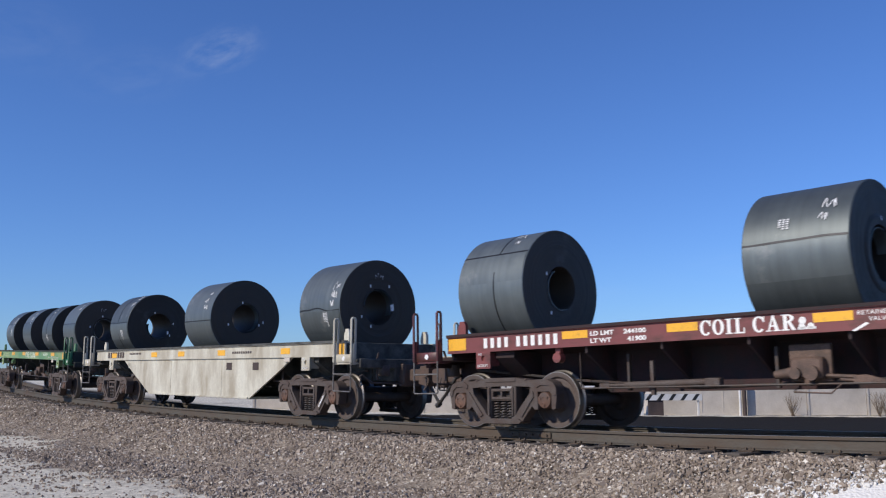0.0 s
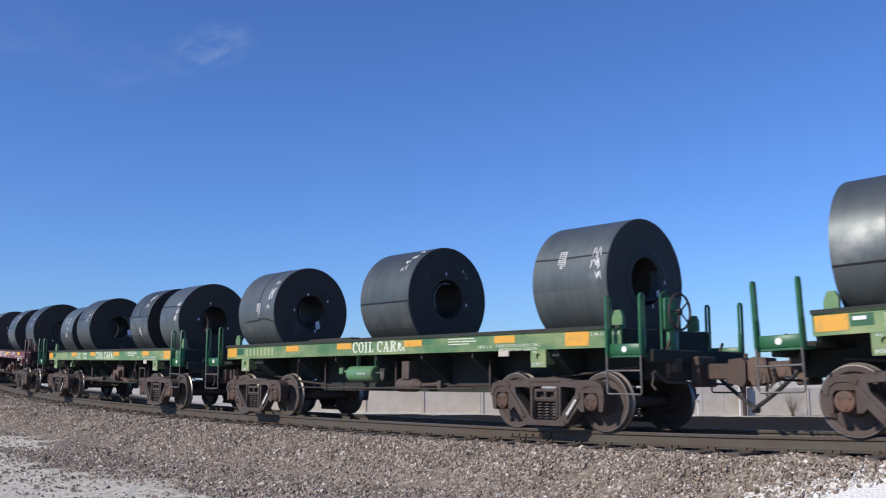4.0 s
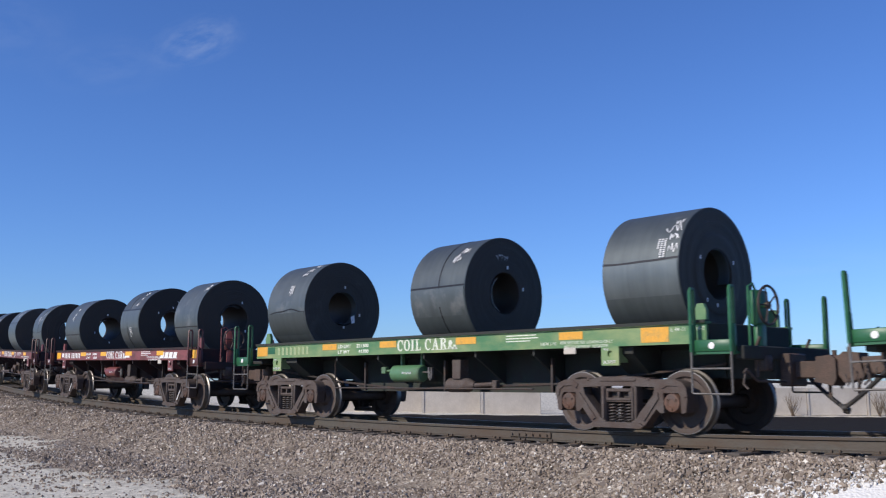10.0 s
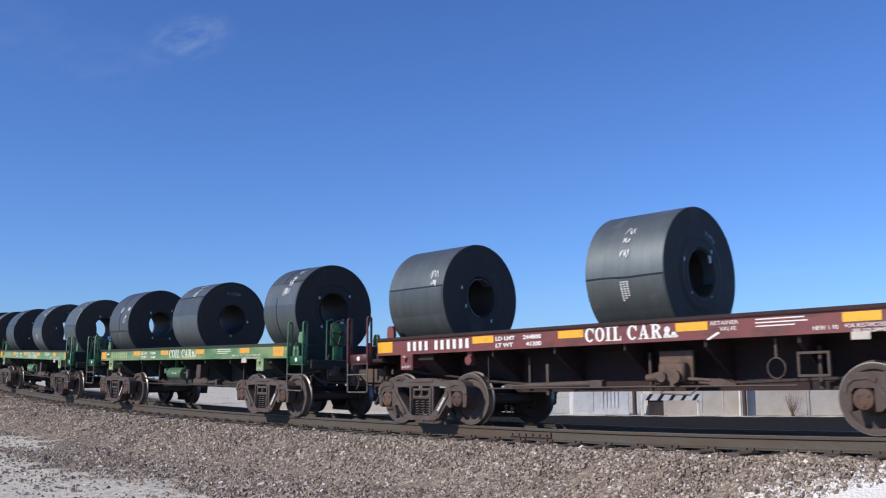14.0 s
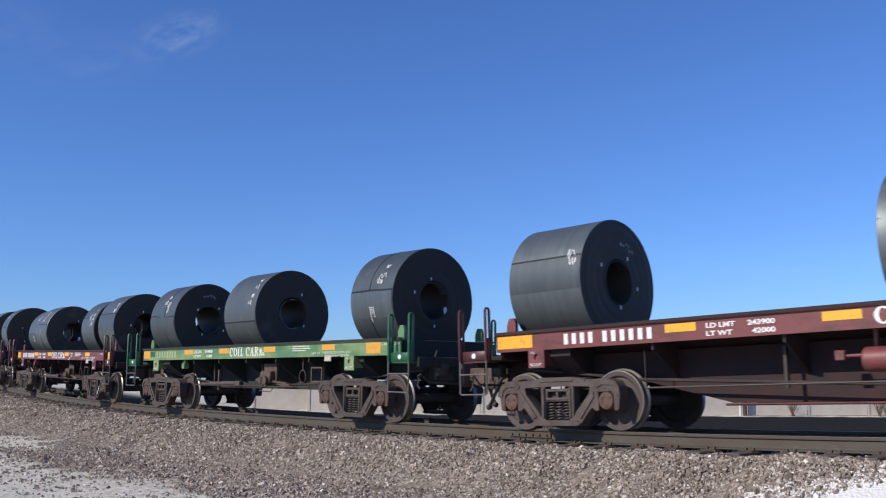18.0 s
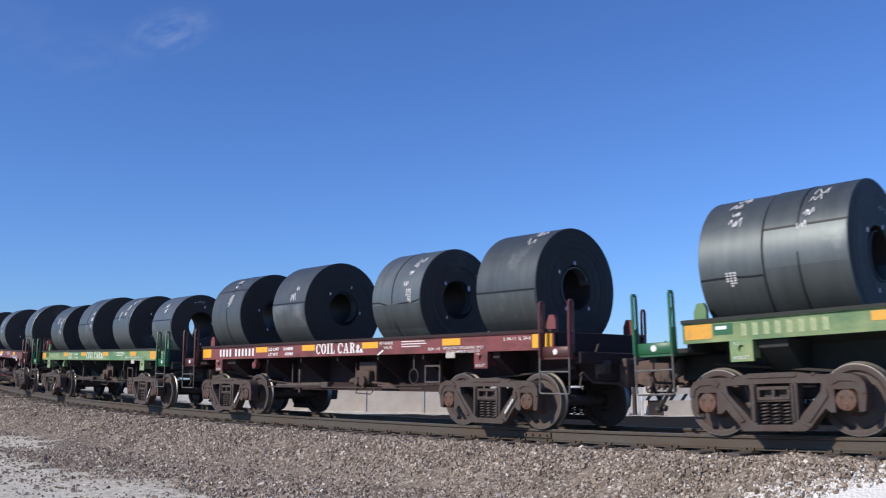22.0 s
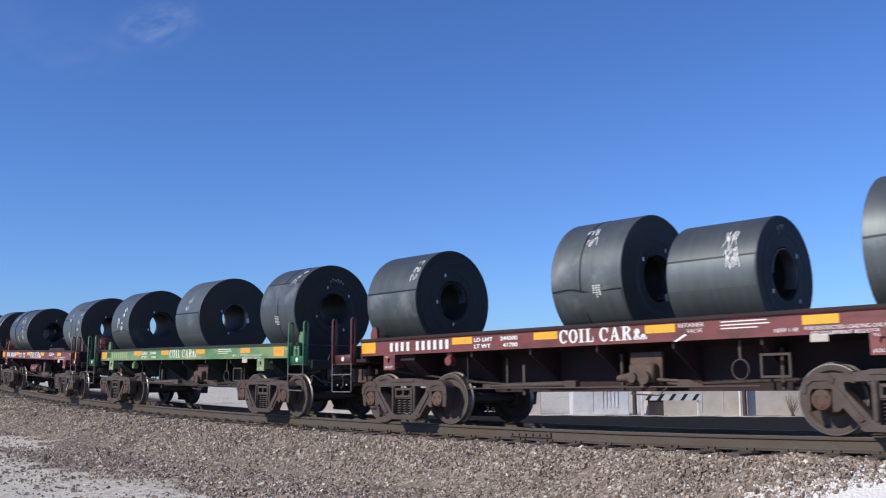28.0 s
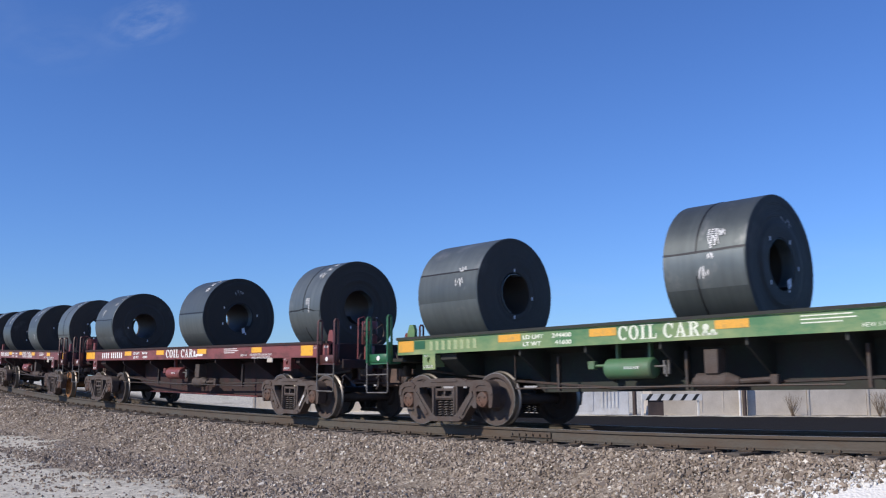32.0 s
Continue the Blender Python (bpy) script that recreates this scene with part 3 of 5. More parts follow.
    # air gear hung on the near side
    if style == "tank":
        tank_mat = {"red": "red", "green": "green_tank"}.get(kind, "white")

        def tank(bm):
            rod(bm, (0.36, 0, 0), (-0.36, 0, 0), 0.145, 24)
            for s in (1, -1):
                rod(bm, (s * 0.36, 0, 0), (s * 0.385, 0, 0), 0.145, 24, 0.125)
                rod(bm, (s * 0.385, 0, 0), (s * 0.40, 0, 0), 0.125, 24, 0.06)
                box(bm, s * 0.27 - 0.02, s * 0.27 + 0.02, -0.12, -0.05, 0.08, 0.36)
            rod(bm, (0.40, 0, 0.05), (0.62, 0, 0.05), 0.022, 8)
            box(bm, 0.6, 0.72, -0.05, 0.05, 0.0, 0.12, 0.01)
        tk = part("air_reservoir", ("air_reservoir", tank_mat), tank, M[tank_mat], car, "rounded air tank", (0.60, 0.86, 0.835), 40)

        def valve(bm):
            box(bm, -0.56, -0.53, -0.02, 0.03, -0.09, 0.10, 0.006)
            box(bm, -0.63, -0.60, -0.02, 0.03, -0.09, 0.10, 0.006)
            pipe(bm, [(-0.40, 0.02, 0.02), (-0.58, 0.02, 0.02), (-0.58, 0.02, -0.12)], 0.016)
        part("release_valve", "release_valve", valve, M["step"], car, "grey valve bracket", (0.60, 0.86, 0.835))
        lettering("RELEASE", 0.05, 0.02, 0.1475, -0.01, M["letter"], tk, 0.24)

        def cyl(bm):
            rod(bm, (0.30, 0, 0), (-0.14, 0, 0), 0.115, 18)
            rod(bm, (-0.14, 0, 0), (-0.30, 0, 0), 0.115, 18, 0.05)
            rod(bm, (0.30, 0, 0), (0.36, 0, 0), 0.06, 12)
            box(bm, -0.05, 0.15, -0.1, 0.1, 0.1, 0.42, 0.01)
            rod(bm, (-0.28, 0, 0), (-0.75, 0, 0.02), 0.035, 8)
            box(bm, -0.82, -0.72, -0.05, 0.05, -0.06, 0.08, 0.01)
        part("brake_cylinder", ("brake_cylinder", kind), cyl, M["truck"], car, "brown brake cylinder", (-0.72, 0.82, 0.635), 40)
    else:
        def cluster(bm):
            box(bm, -0.2, 0.2, -0.06, 0.1, -0.02, 0.24, 0.03)
            rod(bm, (0.2, 0.02, 0.06), (0.42, 0.02, 0.04), 0.07, 12, 0.05)
            rod(bm, (-0.08, 0.1, 0.05), (-0.08, 0.16, 0.05), 0.09, 14)
            rod(bm, (0.12, 0.1, 0.05), (0.12, 0.15, 0.05), 0.07, 14)
            rod(bm, (0, 0.02, -0.02), (0, 0.02, -0.10), 0.06, 10)
            box(bm, -0.26, 0.26, -0.1, -0.04, -0.05, 0.40, 0.01)
            pipe(bm, [(-0.2, 0.0, 0.02), (-0.5, 0.0, 0.0), (-0.75, 0.0, -0.02)], 0.025)
            pipe(bm, [(0.1, 0.1, -0.1), (0.15, 0.12, -0.17), (-0.3, 0.12, -0.19), (-0.42, 0.1, -0.08)], 0.010)
        part("control_valve", ("control_valve",), cluster, M["coupler"], car, "brown cast brake valve", (-0.66, 0.86, 0.66), 40)

        def slack(bm):
            rod(bm, (0.75, 0, 0), (-0.5, 0, 0.02), 0.045, 10)
            rod(bm, (1.1, 0, 0), (0.75, 0, 0), 0.022, 8)
            box(bm, 1.02, 1.2, -0.02, 0.02, -0.03, 0.03, 0.008)
            box(bm, -0.72, -0.5, -0.06, 0.06, -0.05, 0.07, 0.012)
            box(bm, 0.28, 0.33, -0.03, 0.03, -0.14, 0.32)
        part("slack_adjuster", ("slack_adjuster",), slack, M["truck"], car, "long grey brake adjuster rod", (1.22, 0.86, 0.615), 40)

        def bulb(bm):
            rod(bm, (0, -0.06, 0), (0, 0.06, 0), 0.075, 14)
            box(bm, -0.05, 0.05, -0.04, 0.03, 0.05, 0.2, 0.01)
        part("retaining_valve", ("retaining_valve", kind), bulb, paint, car, "round painted valve", (tc - 1.07, 1.0, 1.03), 40)

    def lines(bm):
        y = 0.72
        pipe(bm, [(hf - 0.1, 0.5, 0.92), (tc - 1.2, y, 0.70), (0.9, y, 0.56), (-tc + 1.2, y, 0.66), (-hr + 0.1, 0.5, 0.92)], 0.022, 7)
        pipe(bm, [(tc - 1.4, 0.92, 1.1), (tc - 1.4, 0.92, 0.58), (-tc + 1.7, 0.95, 0.58)], 0.014)
        for x in (-2.6, -0.2, 2.0):
            box(bm, x - 0.02, x + 0.02, y - 0.03, y + 0.03, 0.54, 1.05)
    part("train_pipe", ("train_pipe", *K), lines, M["spring"], car, "", None, 50)

    def frame_box(bm):
        for a, b, c, d in ((-0.2, 0.2, 0.0, 0.03), (-0.2, 0.2, 0.27, 0.30), (-0.2, -0.17, 0.03, 0.27), (0.17, 0.2, 0.03, 0.27)):
            box(bm, a, b, -0.02, 0.02, c, d)
    if style == "valve":
        part("card_holder", ("card_holder",), frame_box, M["truck"], car, "", (-tc + 1.50, 0.90, 0.68))

        def hoop(bm):
            pipe(bm, [(0.115 * math.cos(a), 0, 0.125 * math.sin(a)) for a in np.linspace(0, 2 * math.pi, 25)], 0.010, 5)
            box(bm, -0.015, 0.015, -0.02, 0.0, 0.12, 0.36)

        def lever(bm):
            extrude_xz(bm, [(0.16, -0.04), (0.16, 0.06), (0.02, 0.07), (-0.22, 0.0), (-0.22, -0.045)], -0.03, 0.03)
            rod(bm, (0.1, 0, 0.0), (0.32, 0, 0.02), 0.02, 8)
        part("pipe_hoop", ("pipe_hoop",), hoop, M["truck"], car, "", (-2.15, 0.95, 0.79), 50)
        part("brake_lever", ("brake_lever",), lever, M["coupler"], car, "brown brake lever", (-1.35, 0.86, 0.61), 40)

    def tag_board(bm):
        box(bm, -0.11, 0.11, 0, 0.02, -0.07, 0.04, 0.006)
    part("tag_board", ("tag_board",), tag_board, M["concrete"], car, "small pale tag board", (-tc + 0.85, Y_SILL - 0.02, Z_BOT - 0.02))

    # corner ladders
    def ladder(bm):
        y = 1.27
        for x in (0.0, -0.56):
            s = 1 if x == 0 else -1
            pipe(bm, [(x, y, 1.06), (x, y, 1.83), (x, y - 0.02, 1.86), (x, y - 0.07, 1.86), (x, y - 0.09, 1.83), (x, y - 0.09, 1.06)], 0.021, 6)
            box(bm, x - 0.025, x + 0.025, y - 0.10, y - 0.02, 1.02, 1.40, 0.006)
        box(bm, 0.03, -0.59, y - 0.07, y - 0.035, 1.06, 1.21, 0.008)
        box(bm, 0.03, -0.59, 1.0, y - 0.05, 1.03, 1.06)

    def stirrup(bm):
        y = 1.27
        pipe(bm, [(0.0, y, 1.055), (0.0, y, 0.56), (-0.02, y, 0.54), (-0.54, y, 0.54), (-0.56, y, 0.56), (-0.56, y, 1.055)], 0.014, 6)
        rod(bm, (0.0, y, 0.85), (-0.56, y, 0.85), 0.013, 6)

    def disc(bm):
        rod(bm, (-0.27, 1.236, 1.135), (-0.27, 1.242, 1.135), 0.042, 20)
    turn = Matrix.Rotation(math.pi, 4, "Z")
    mirror = Matrix.Diagonal((1, -1, 1, 1))
    for at in (Matrix.Translation((-hr + 0.12, 0, 0)), Matrix.Translation((hf + 0.63, 0, 0)), turn @ Matrix.Translation((-hf - 0.08, 0, 0)), turn @ Matrix.Translation((hr + 0.44, 0, 0))):
        ld = part("corner_ladder", ("corner_ladder", kind), ladder, M[kind + "_dark"] if kind != "white" else paint, car, "", at, 50)
        part("sill_step", ("sill_step",), stirrup, M["step"], ld, "worn grey stirrup step", None, 50)
        part("reflector", ("reflector",), disc, M["letter"], ld, "small white round reflector")

    # end gear: hand brake at one end, coil stops at both
    bs = -1 if end_brake == "rear" else 1

    def brake(bm):
        box(bm, -0.05, 0.05, -0.16, 0.16, -0.25, 0.20, 0.02)
        box(bm, -0.04, 0.04, -0.1, 0.1, -0.75, -0.2, 0.01)
        rod(bm, (0, 0, 0), (-0.13, 0, 0), 0.03, 8)
        pipe(bm, [(0.0, 0.26, -0.7), (0.0, 0.26, 0.24), (0.0, 0.14, 0.28), (0.0, 0.08, 0.2)], 0.016)

    def handwheel(bm):
        pts = [(-0.13, 0.25 * math.cos(a), 0.25 * math.sin(a)) for a in np.linspace(0, 2 * math.pi, 25)]
        pipe(bm, pts, 0.018, 6)
        for i in range(5):
            a = i * 2 * math.pi / 5
            rod(bm, (-0.13, 0, 0), (-0.13, 0.25 * math.cos(a), 0.25 * math.sin(a)), 0.012, 5)
        rod(bm, (-0.10, 0, 0), (-0.15, 0, 0), 0.045, 10)
    at = Matrix.Translation((bs * ((hf if bs > 0 else hr) + 0.36), -0.42 * bs, 1.66 if bs < 0 else 1.33)) @ (Matrix.Identity(4) if bs < 0 else turn)
    hb = part("hand_brake", ("hand_brake", kind), brake, M["green_dark"] if kind == "green" else paint, car, "upright hand brake housing", at, 45)
    part("hand_wheel", ("hand_wheel",), handwheel, M["spring"], hb, "dark spoked hand wheel", None, 50)

    def clutter(bm):
        for y in (-0.6, 0.7):
            pipe(bm, [(0, y, 0.75), (0, y, 1.15), (0.05, y, 1.25)], 0.02)
        pipe(bm, [(0.1, -0.75, 0.66), (0.1, 0.9, 0.70), (0.06, 1.08, 0.84), (0.06, 1.14, 0.80)], 0.018)
        pipe(bm, [(0.06, 1.10, 0.80), (0.04, 1.12, 0.66), (0.10, 1.12, 0.60)], 0.014)
        box(bm, -0.1, 0.08, 0.45, 0.62, 0.82, 1.02, 0.02)
    for s in (1, -1):
        he = hf if s > 0 else hr
        part("uncoupling_lever", ("uncoupling_lever",), clutter, M["truck"], car, "", Matrix.Translation((s * (he + 0.46), 0, 0)) @ (Matrix.Identity(4) if s > 0 else turn @ mirror), 50)

        def stop(bm):
            extrude_xz(bm, [(-0.09, 0), (0.09, 0), (0.09, 0.12), (0.04, 0.24), (-0.05, 0.24), (-0.09, 0.16)], -0.03, 0.03)
        for y in (0.92, -0.92):
            part("coil_stop", ("coil_stop", kind), stop, paint, car, "", (s * (he - 0.18), y, Z_TOP), 40)

        far = reach[0] if s > 0 else reach[1]

        def gear(bm):
            box(bm, -0.05, 0.13, -0.21, 0.21, -0.21, 0.21, 0.02)
            box(bm, 0.0, far - 0.14, -0.10, 0.10, -0.11, 0.11, 0.02)
            extrude_xz(bm, [(far - 0.30, -0.15), (far - 0.06, -0.20), (far - 0.015, -0.12), (far - 0.015, 0.13), (far - 0.08, 0.18), (far - 0.26, 0.16)], -0.17, 0.15)
            box(bm, far - 0.14, far + 0.10, 0.03, 0.14, -0.14, 0.14, 0.03)
            rod(bm, (far - 0.1, 0.0, 0.14), (far - 0.1, 0.0, 0.24), 0.03, 8)
            rod(bm, (far - 0.2, 0.02, -0.12), (far - 0.18, 0.02, -0.34), 0.02, 6)
        cp = part("coupler", ("coupler", far), gear, M["coupler"], car, "brown cast knuckle coupler", Matrix.Translation((s * (he + 0.52), 0, 0.84)) @ (Matrix.Identity(4) if s > 0 else turn), 40)

        def hose(bm):
            pts = [(-0.12, 0.40, 0.0), (0.02, 0.40, -0.05)]
            for i in range(11):
                u = i / 10
                pts.append((0.06 + (far - 0.08) * u, 0.40 - 0.30 * u, -0.10 - 0.40 * (0.75 * u + 0.25 * math.sin(u * math.pi / 2))))
            pipe(bm, pts, 0.029, 8)
            rod(bm, (far - 0.06, 0.10, -0.495), (far + 0.005, 0.10, -0.51), 0.045, 8)
        part("air_hose", ("air_hose", far), hose, M["hose"], cp, "drooping rubber air hose", None, 60)

        def chain(bm):
            for q in range(3):
                x = far * (0.30 + 0.2 * q)
                pipe(bm, [(x, 0.22, -0.02), (x + 0.02, 0.24, -0.16), (x + 0.07, 0.24, -0.24), (x + 0.10, 0.22, -0.10)], 0.011, 5)
        part("safety_chain", ("safety_chain", far), chain, M["truck"], cp, "", None, 60)

    add_truck(car, tc, rnd.uniform(0, 360), marks=rnd.random() < 0.6)
    add_truck(car, -tc, rnd.uniform(0, 360), fresh_rust=(seed == 22), marks=rnd.random() < 0.6)

    # amber sheets, lettering and bars on the near sill
    sheet = M["orange"] if kind == "green" else M["yellow"]
    lm = M["letter_green"] if kind == "green" else M["letter"]
    yl = Y_SILL + 0.003
    f = (6.45 if xl else hl) / 5.38

    def patch(name, x0, x1, z0, z1, mat, label=""):
        def one(bm):
            box(bm, x0, x1, Y_SILL + 0.001, Y_SILL + (0.009 if name == "data_label" else 0.005), z0, z1)
        part(name, (name, round(x0, 3), round(x1, 3), round(z0, 3), round(z1, 3), mat.name), one, mat, car, label)
    if kind != "white":
        patch("reflective_sheet", hf - 0.03, hf - (0.72 if xl else 0.42), Z_BOT + 0.045, Z_TOP - 0.05, sheet)
        if kind == "green" or xl:
            patch("reflective_sheet", -hr + 0.56, -hr + 1.0, Z_BOT + 0.035, Z_TOP - 0.05, sheet)
        else:
            patch("reflective_sheet", -hr + 0.03, -hr + 0.42, Z_BOT + 0.035, Z_TOP - 0.045, sheet)
        for x0, w in ((2.88, 0.46), (1.12, 0.46), (-0.86, 0.47), (-3.06, 0.44)):
            patch("reflective_sheet", x0 * f, x0 * f - w, Z_TOP - 0.165, Z_TOP - 0.055, sheet)
        if kind == "green":
            patch("bare_panel", hf - 0.44, hf - 0.70, Z_BOT + 0.085, Z_TOP - 0.06, M["green_dark"], "repainted deep green square")
            if slip:
                patch("data_label", hf - 0.47, hf - 0.62, Z_BOT + 0.15, Z_TOP - 0.09, M["tag"], "small white label")
        elif big_mark:
            patch("bare_panel", hf - 0.55, hf - 0.73, Z_BOT + 0.085, Z_TOP - 0.075, M["letter"], "plain white square")
        nm = M["number_green"] if kind == "green" else M["letter"]

        def bar(bm):
            bars(bm, -0.012, yl - 0.002, 0, 0.074, 0.155, 1, 0)
        x = hl - (1.42 if xl else 0.92)
        for k in range(numbers):
            part("number_bar", ("number_bar", nm.name), bar, nm, car, "", (x, 0, Z_BOT + 0.055))
            x -= 0.145 + (0.10 if numbers == 10 and k == 3 else 0)
        if load:
            lettering("LD LMT     " + load[0], 0.085, 2.38 * f, yl, Z_TOP - 0.14, lm, car, 0.93, 0.003)
            lettering("LT WT        " + load[1], 0.085, 2.38 * f, yl, Z_TOP - 0.243, lm, car, 0.93, 0.003)
        serif_words(coil_word, 0.63 * f, yl, Z_BOT + 0.045, 1.28 if not xl else 1.55, 0.195, lm, car)

        ex = 0.63 * f - (1.30 if not xl else 1.57)

        def rider(bm):
            # small coil emblem behind the words
            for cx in (0.05, 0.16):
                rod(bm, (ex - cx, yl - 0.002, Z_BOT + 0.082), (ex - cx, yl + 0.001, Z_BOT + 0.082), 0.04, 14)
            rod(bm, (ex - 0.06, yl - 0.002, Z_BOT + 0.152), (ex - 0.06, yl + 0.001, Z_BOT + 0.152), 0.045, 14)
            box(bm, ex, ex - 0.22, yl - 0.002, yl + 0.001, Z_BOT + 0.047, Z_BOT + 0.077)
            if coil_word != "COIL CAR" or xl or big_mark:
                box(bm, ex - 0.2, ex - 0.5, yl - 0.002, yl + 0.001, Z_BOT + 0.067, Z_BOT + 0.117)
        part("emblem", ("emblem", kind, hl, xl, big_mark), rider, lm, car, "small white emblem")
        if style == "valve" and kind == "red":
            lettering("RETAINER", 0.07, -1.37 * f, yl, Z_TOP - 0.11, lm, car, 0.38)
            lettering("VALVE", 0.07, -1.50 * f, yl, Z_TOP - 0.185, lm, car, 0.23)

            def arrow(bm):
                extrude_xz(bm, [(-1.30 * f, 1.17), (-1.34 * f, 1.16), (-1.50 * f, 1.24), (-1.47 * f, 1.26)], yl - 0.002, yl + 0.001)
            part("arrow_mark", ("arrow_mark", hl), arrow, lm, car)

        for k, w in enumerate((0.62, 0.66, 0.5)):
            def print_line(bm):
                box(bm, -1.99 * f, -1.99 * f - w, yl - 0.002, yl + 0.001, 1.375 - k * 0.042, 1.39 - k * 0.042)
            part("print_line", ("print_line", kind, hl, k), print_line, lm, car)
        if big_mark:
            def logo(bm):
                bars(bm, -3.3, yl - 0.002, 1.225, 1.05, 0.14, 4, 0.2, 0.06)
                box(bm, -3.18, -4.35, yl - 0.002, yl + 0.001, 1.215, 1.232)
            part("company_mark", ("company_mark",), logo, lm, car, "slanted white company mark as plain bars")
        else:
            lettering("NEW 1-90" if not xl else "NEW 11-97", 0.07, -2.42 * f - 0.28, yl, 1.215, lm, car, 0.30)
        for k, txt in enumerate(("FOR RESTRICTED LOADING ONLY", "SEE EQUIPMENT REGISTER")):
            lettering(txt, 0.062, -2.62 * f - (-0.2 if big_mark else 0.46) - 0.08 * k, yl, 1.225 - 0.062 * k, lm, car, 0.95 - 0.16 * k)
        if not big_mark:
            if kind == "green" or xl:
                lettering("L-52-11  IL 42-0" if xl else "L 44-11  IL 34-0", 0.075, -hr + 0.53, yl, 1.34, lm, car, 0.50)
            else:
                lettering("L 44-11  IL 34-0", 0.075, -hr + 1.02, yl, 1.33, lm, car, 0.56)
    else:
        for x in (5.2, 2.5, 0.9, -1.2, -4.0):
            patch("reflective_sheet", x, x - 0.36, 1.24, 1.36, M["yellow"])
        patch("reflective_sheet", -hl + 0.03, -hl + 0.3, Z_BOT + 0.02, Z_TOP - 0.04, M["yellow"])

        def number(bm):
            bars(bm, hl - 0.85, yl - 0.002, Z_BOT + 0.06, 1.2, 0.16, 7, 0.25)
            bars(bm, hl - 2.4, yl - 0.002, Z_BOT + 0.14, 0.8, 0.05, 8, 0.3)
            bars(bm, -1.9, yl - 0.002, Z_BOT + 0.10, 0.9, 0.05, 9, 0.3)
        part("number_bars", ("number_bars", "white"), number, M["dark"], car, "dark painted number shown as plain bars")
    return car


# ------------------------------------------------------------------ coils
def build_coil(r, w, ri, seed):
    """The wound sheet: its ends are uneven, with bundles of wraps that stand a little proud or sunk."""
    def one(bm):
        h = w / 2
        rnd = random.Random(seed * 31 + 5)
        style = seed % 4
        rear = []
        steps = 16
        cut = rnd.uniform(0.12, 0.24)
        for i in range(steps + 1):
            q = r - 0.010 - (r - ri - 0.016) * i / steps
            x = rnd.uniform(-0.003, 0.004)
            if q < ri + cut and style in (1, 3):
                x += -0.013 if style == 1 else 0.011
            elif q > r - 0.10 and style == 2:
                x += 0.009
            rear.append((q, -h + x))
        front = [(q, -x) for q, x in rear[::-1]]
        prof = [(r, -h + 0.010)] + rear + [(ri, rear[-1][1] + 0.010), (ri, -rear[-1][1] - 0.010)] + front + [(r, h - 0.010)]
        lathe_x(bm, prof, 72)
    key = ("steel_coil", r, w, ri, seed)
    me = mesh_of(key, one, M["coil"], 26)
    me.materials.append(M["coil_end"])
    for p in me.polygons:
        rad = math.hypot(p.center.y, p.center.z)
        # ends and bore take the steel with shade in its colour
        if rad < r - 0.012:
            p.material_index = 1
    return me


def on_coil(bm, r, quad):
    bm.faces.new([bm.verts.new((x, (r + 0.013) * math.cos(a), (r + 0.013) * math.sin(a))) for x, a in quad])


def chalk_scrawl(bm, r, x, a, rnd, size):
    """One loose looping chalk scrawl on the curved outside; it spells nothing."""
    n = rnd.randint(5, 9)
    knots = []
    for j in range(n):
        u = j / (n - 1)
        knots.append(Vector((x + u * size * rnd.uniform(0.8, 1.1) + rnd.uniform(-0.12, 0.12) * size, a + (rnd.uniform(0.15, 0.5) * (1 if j % 2 else -1)) * size / r)))
    pts = []
    for j in range(n - 1):
        p0, p1, p2, p3 = knots[max(j - 1, 0)], knots[j], knots[j + 1], knots[min(j + 2, n - 1)]
        for q in range(7):
            u = q / 7
            pts.append(0.5 * (2 * p1 + (p2 - p0) * u + (2 * p0 - 5 * p1 + 4 * p2 - p3) * u * u + (3 * p1 - p0 - 3 * p2 + p3) * u ** 3))
    m = len(pts)
    left, right = [], []
    for k, p in enumerate(pts):
        d = pts[min(k + 1, m - 1)] - pts[max(k - 1, 0)]
        d = Vector((d.x, d.y * r + 1e-5))
        nv = Vector((-d.y, d.x)).normalized() * 0.0062
        for side, row in ((1, left), (-1, right)):
            an = p.y + nv.y * side / r
            row.append(bm.verts.new((p.x + nv.x * side, (r + 0.013) * math.cos(an), (r + 0.013) * math.sin(an))))
    for k in range(m - 1):
        bm.faces.new((left[k], left[k + 1], right[k + 1], right[k]))


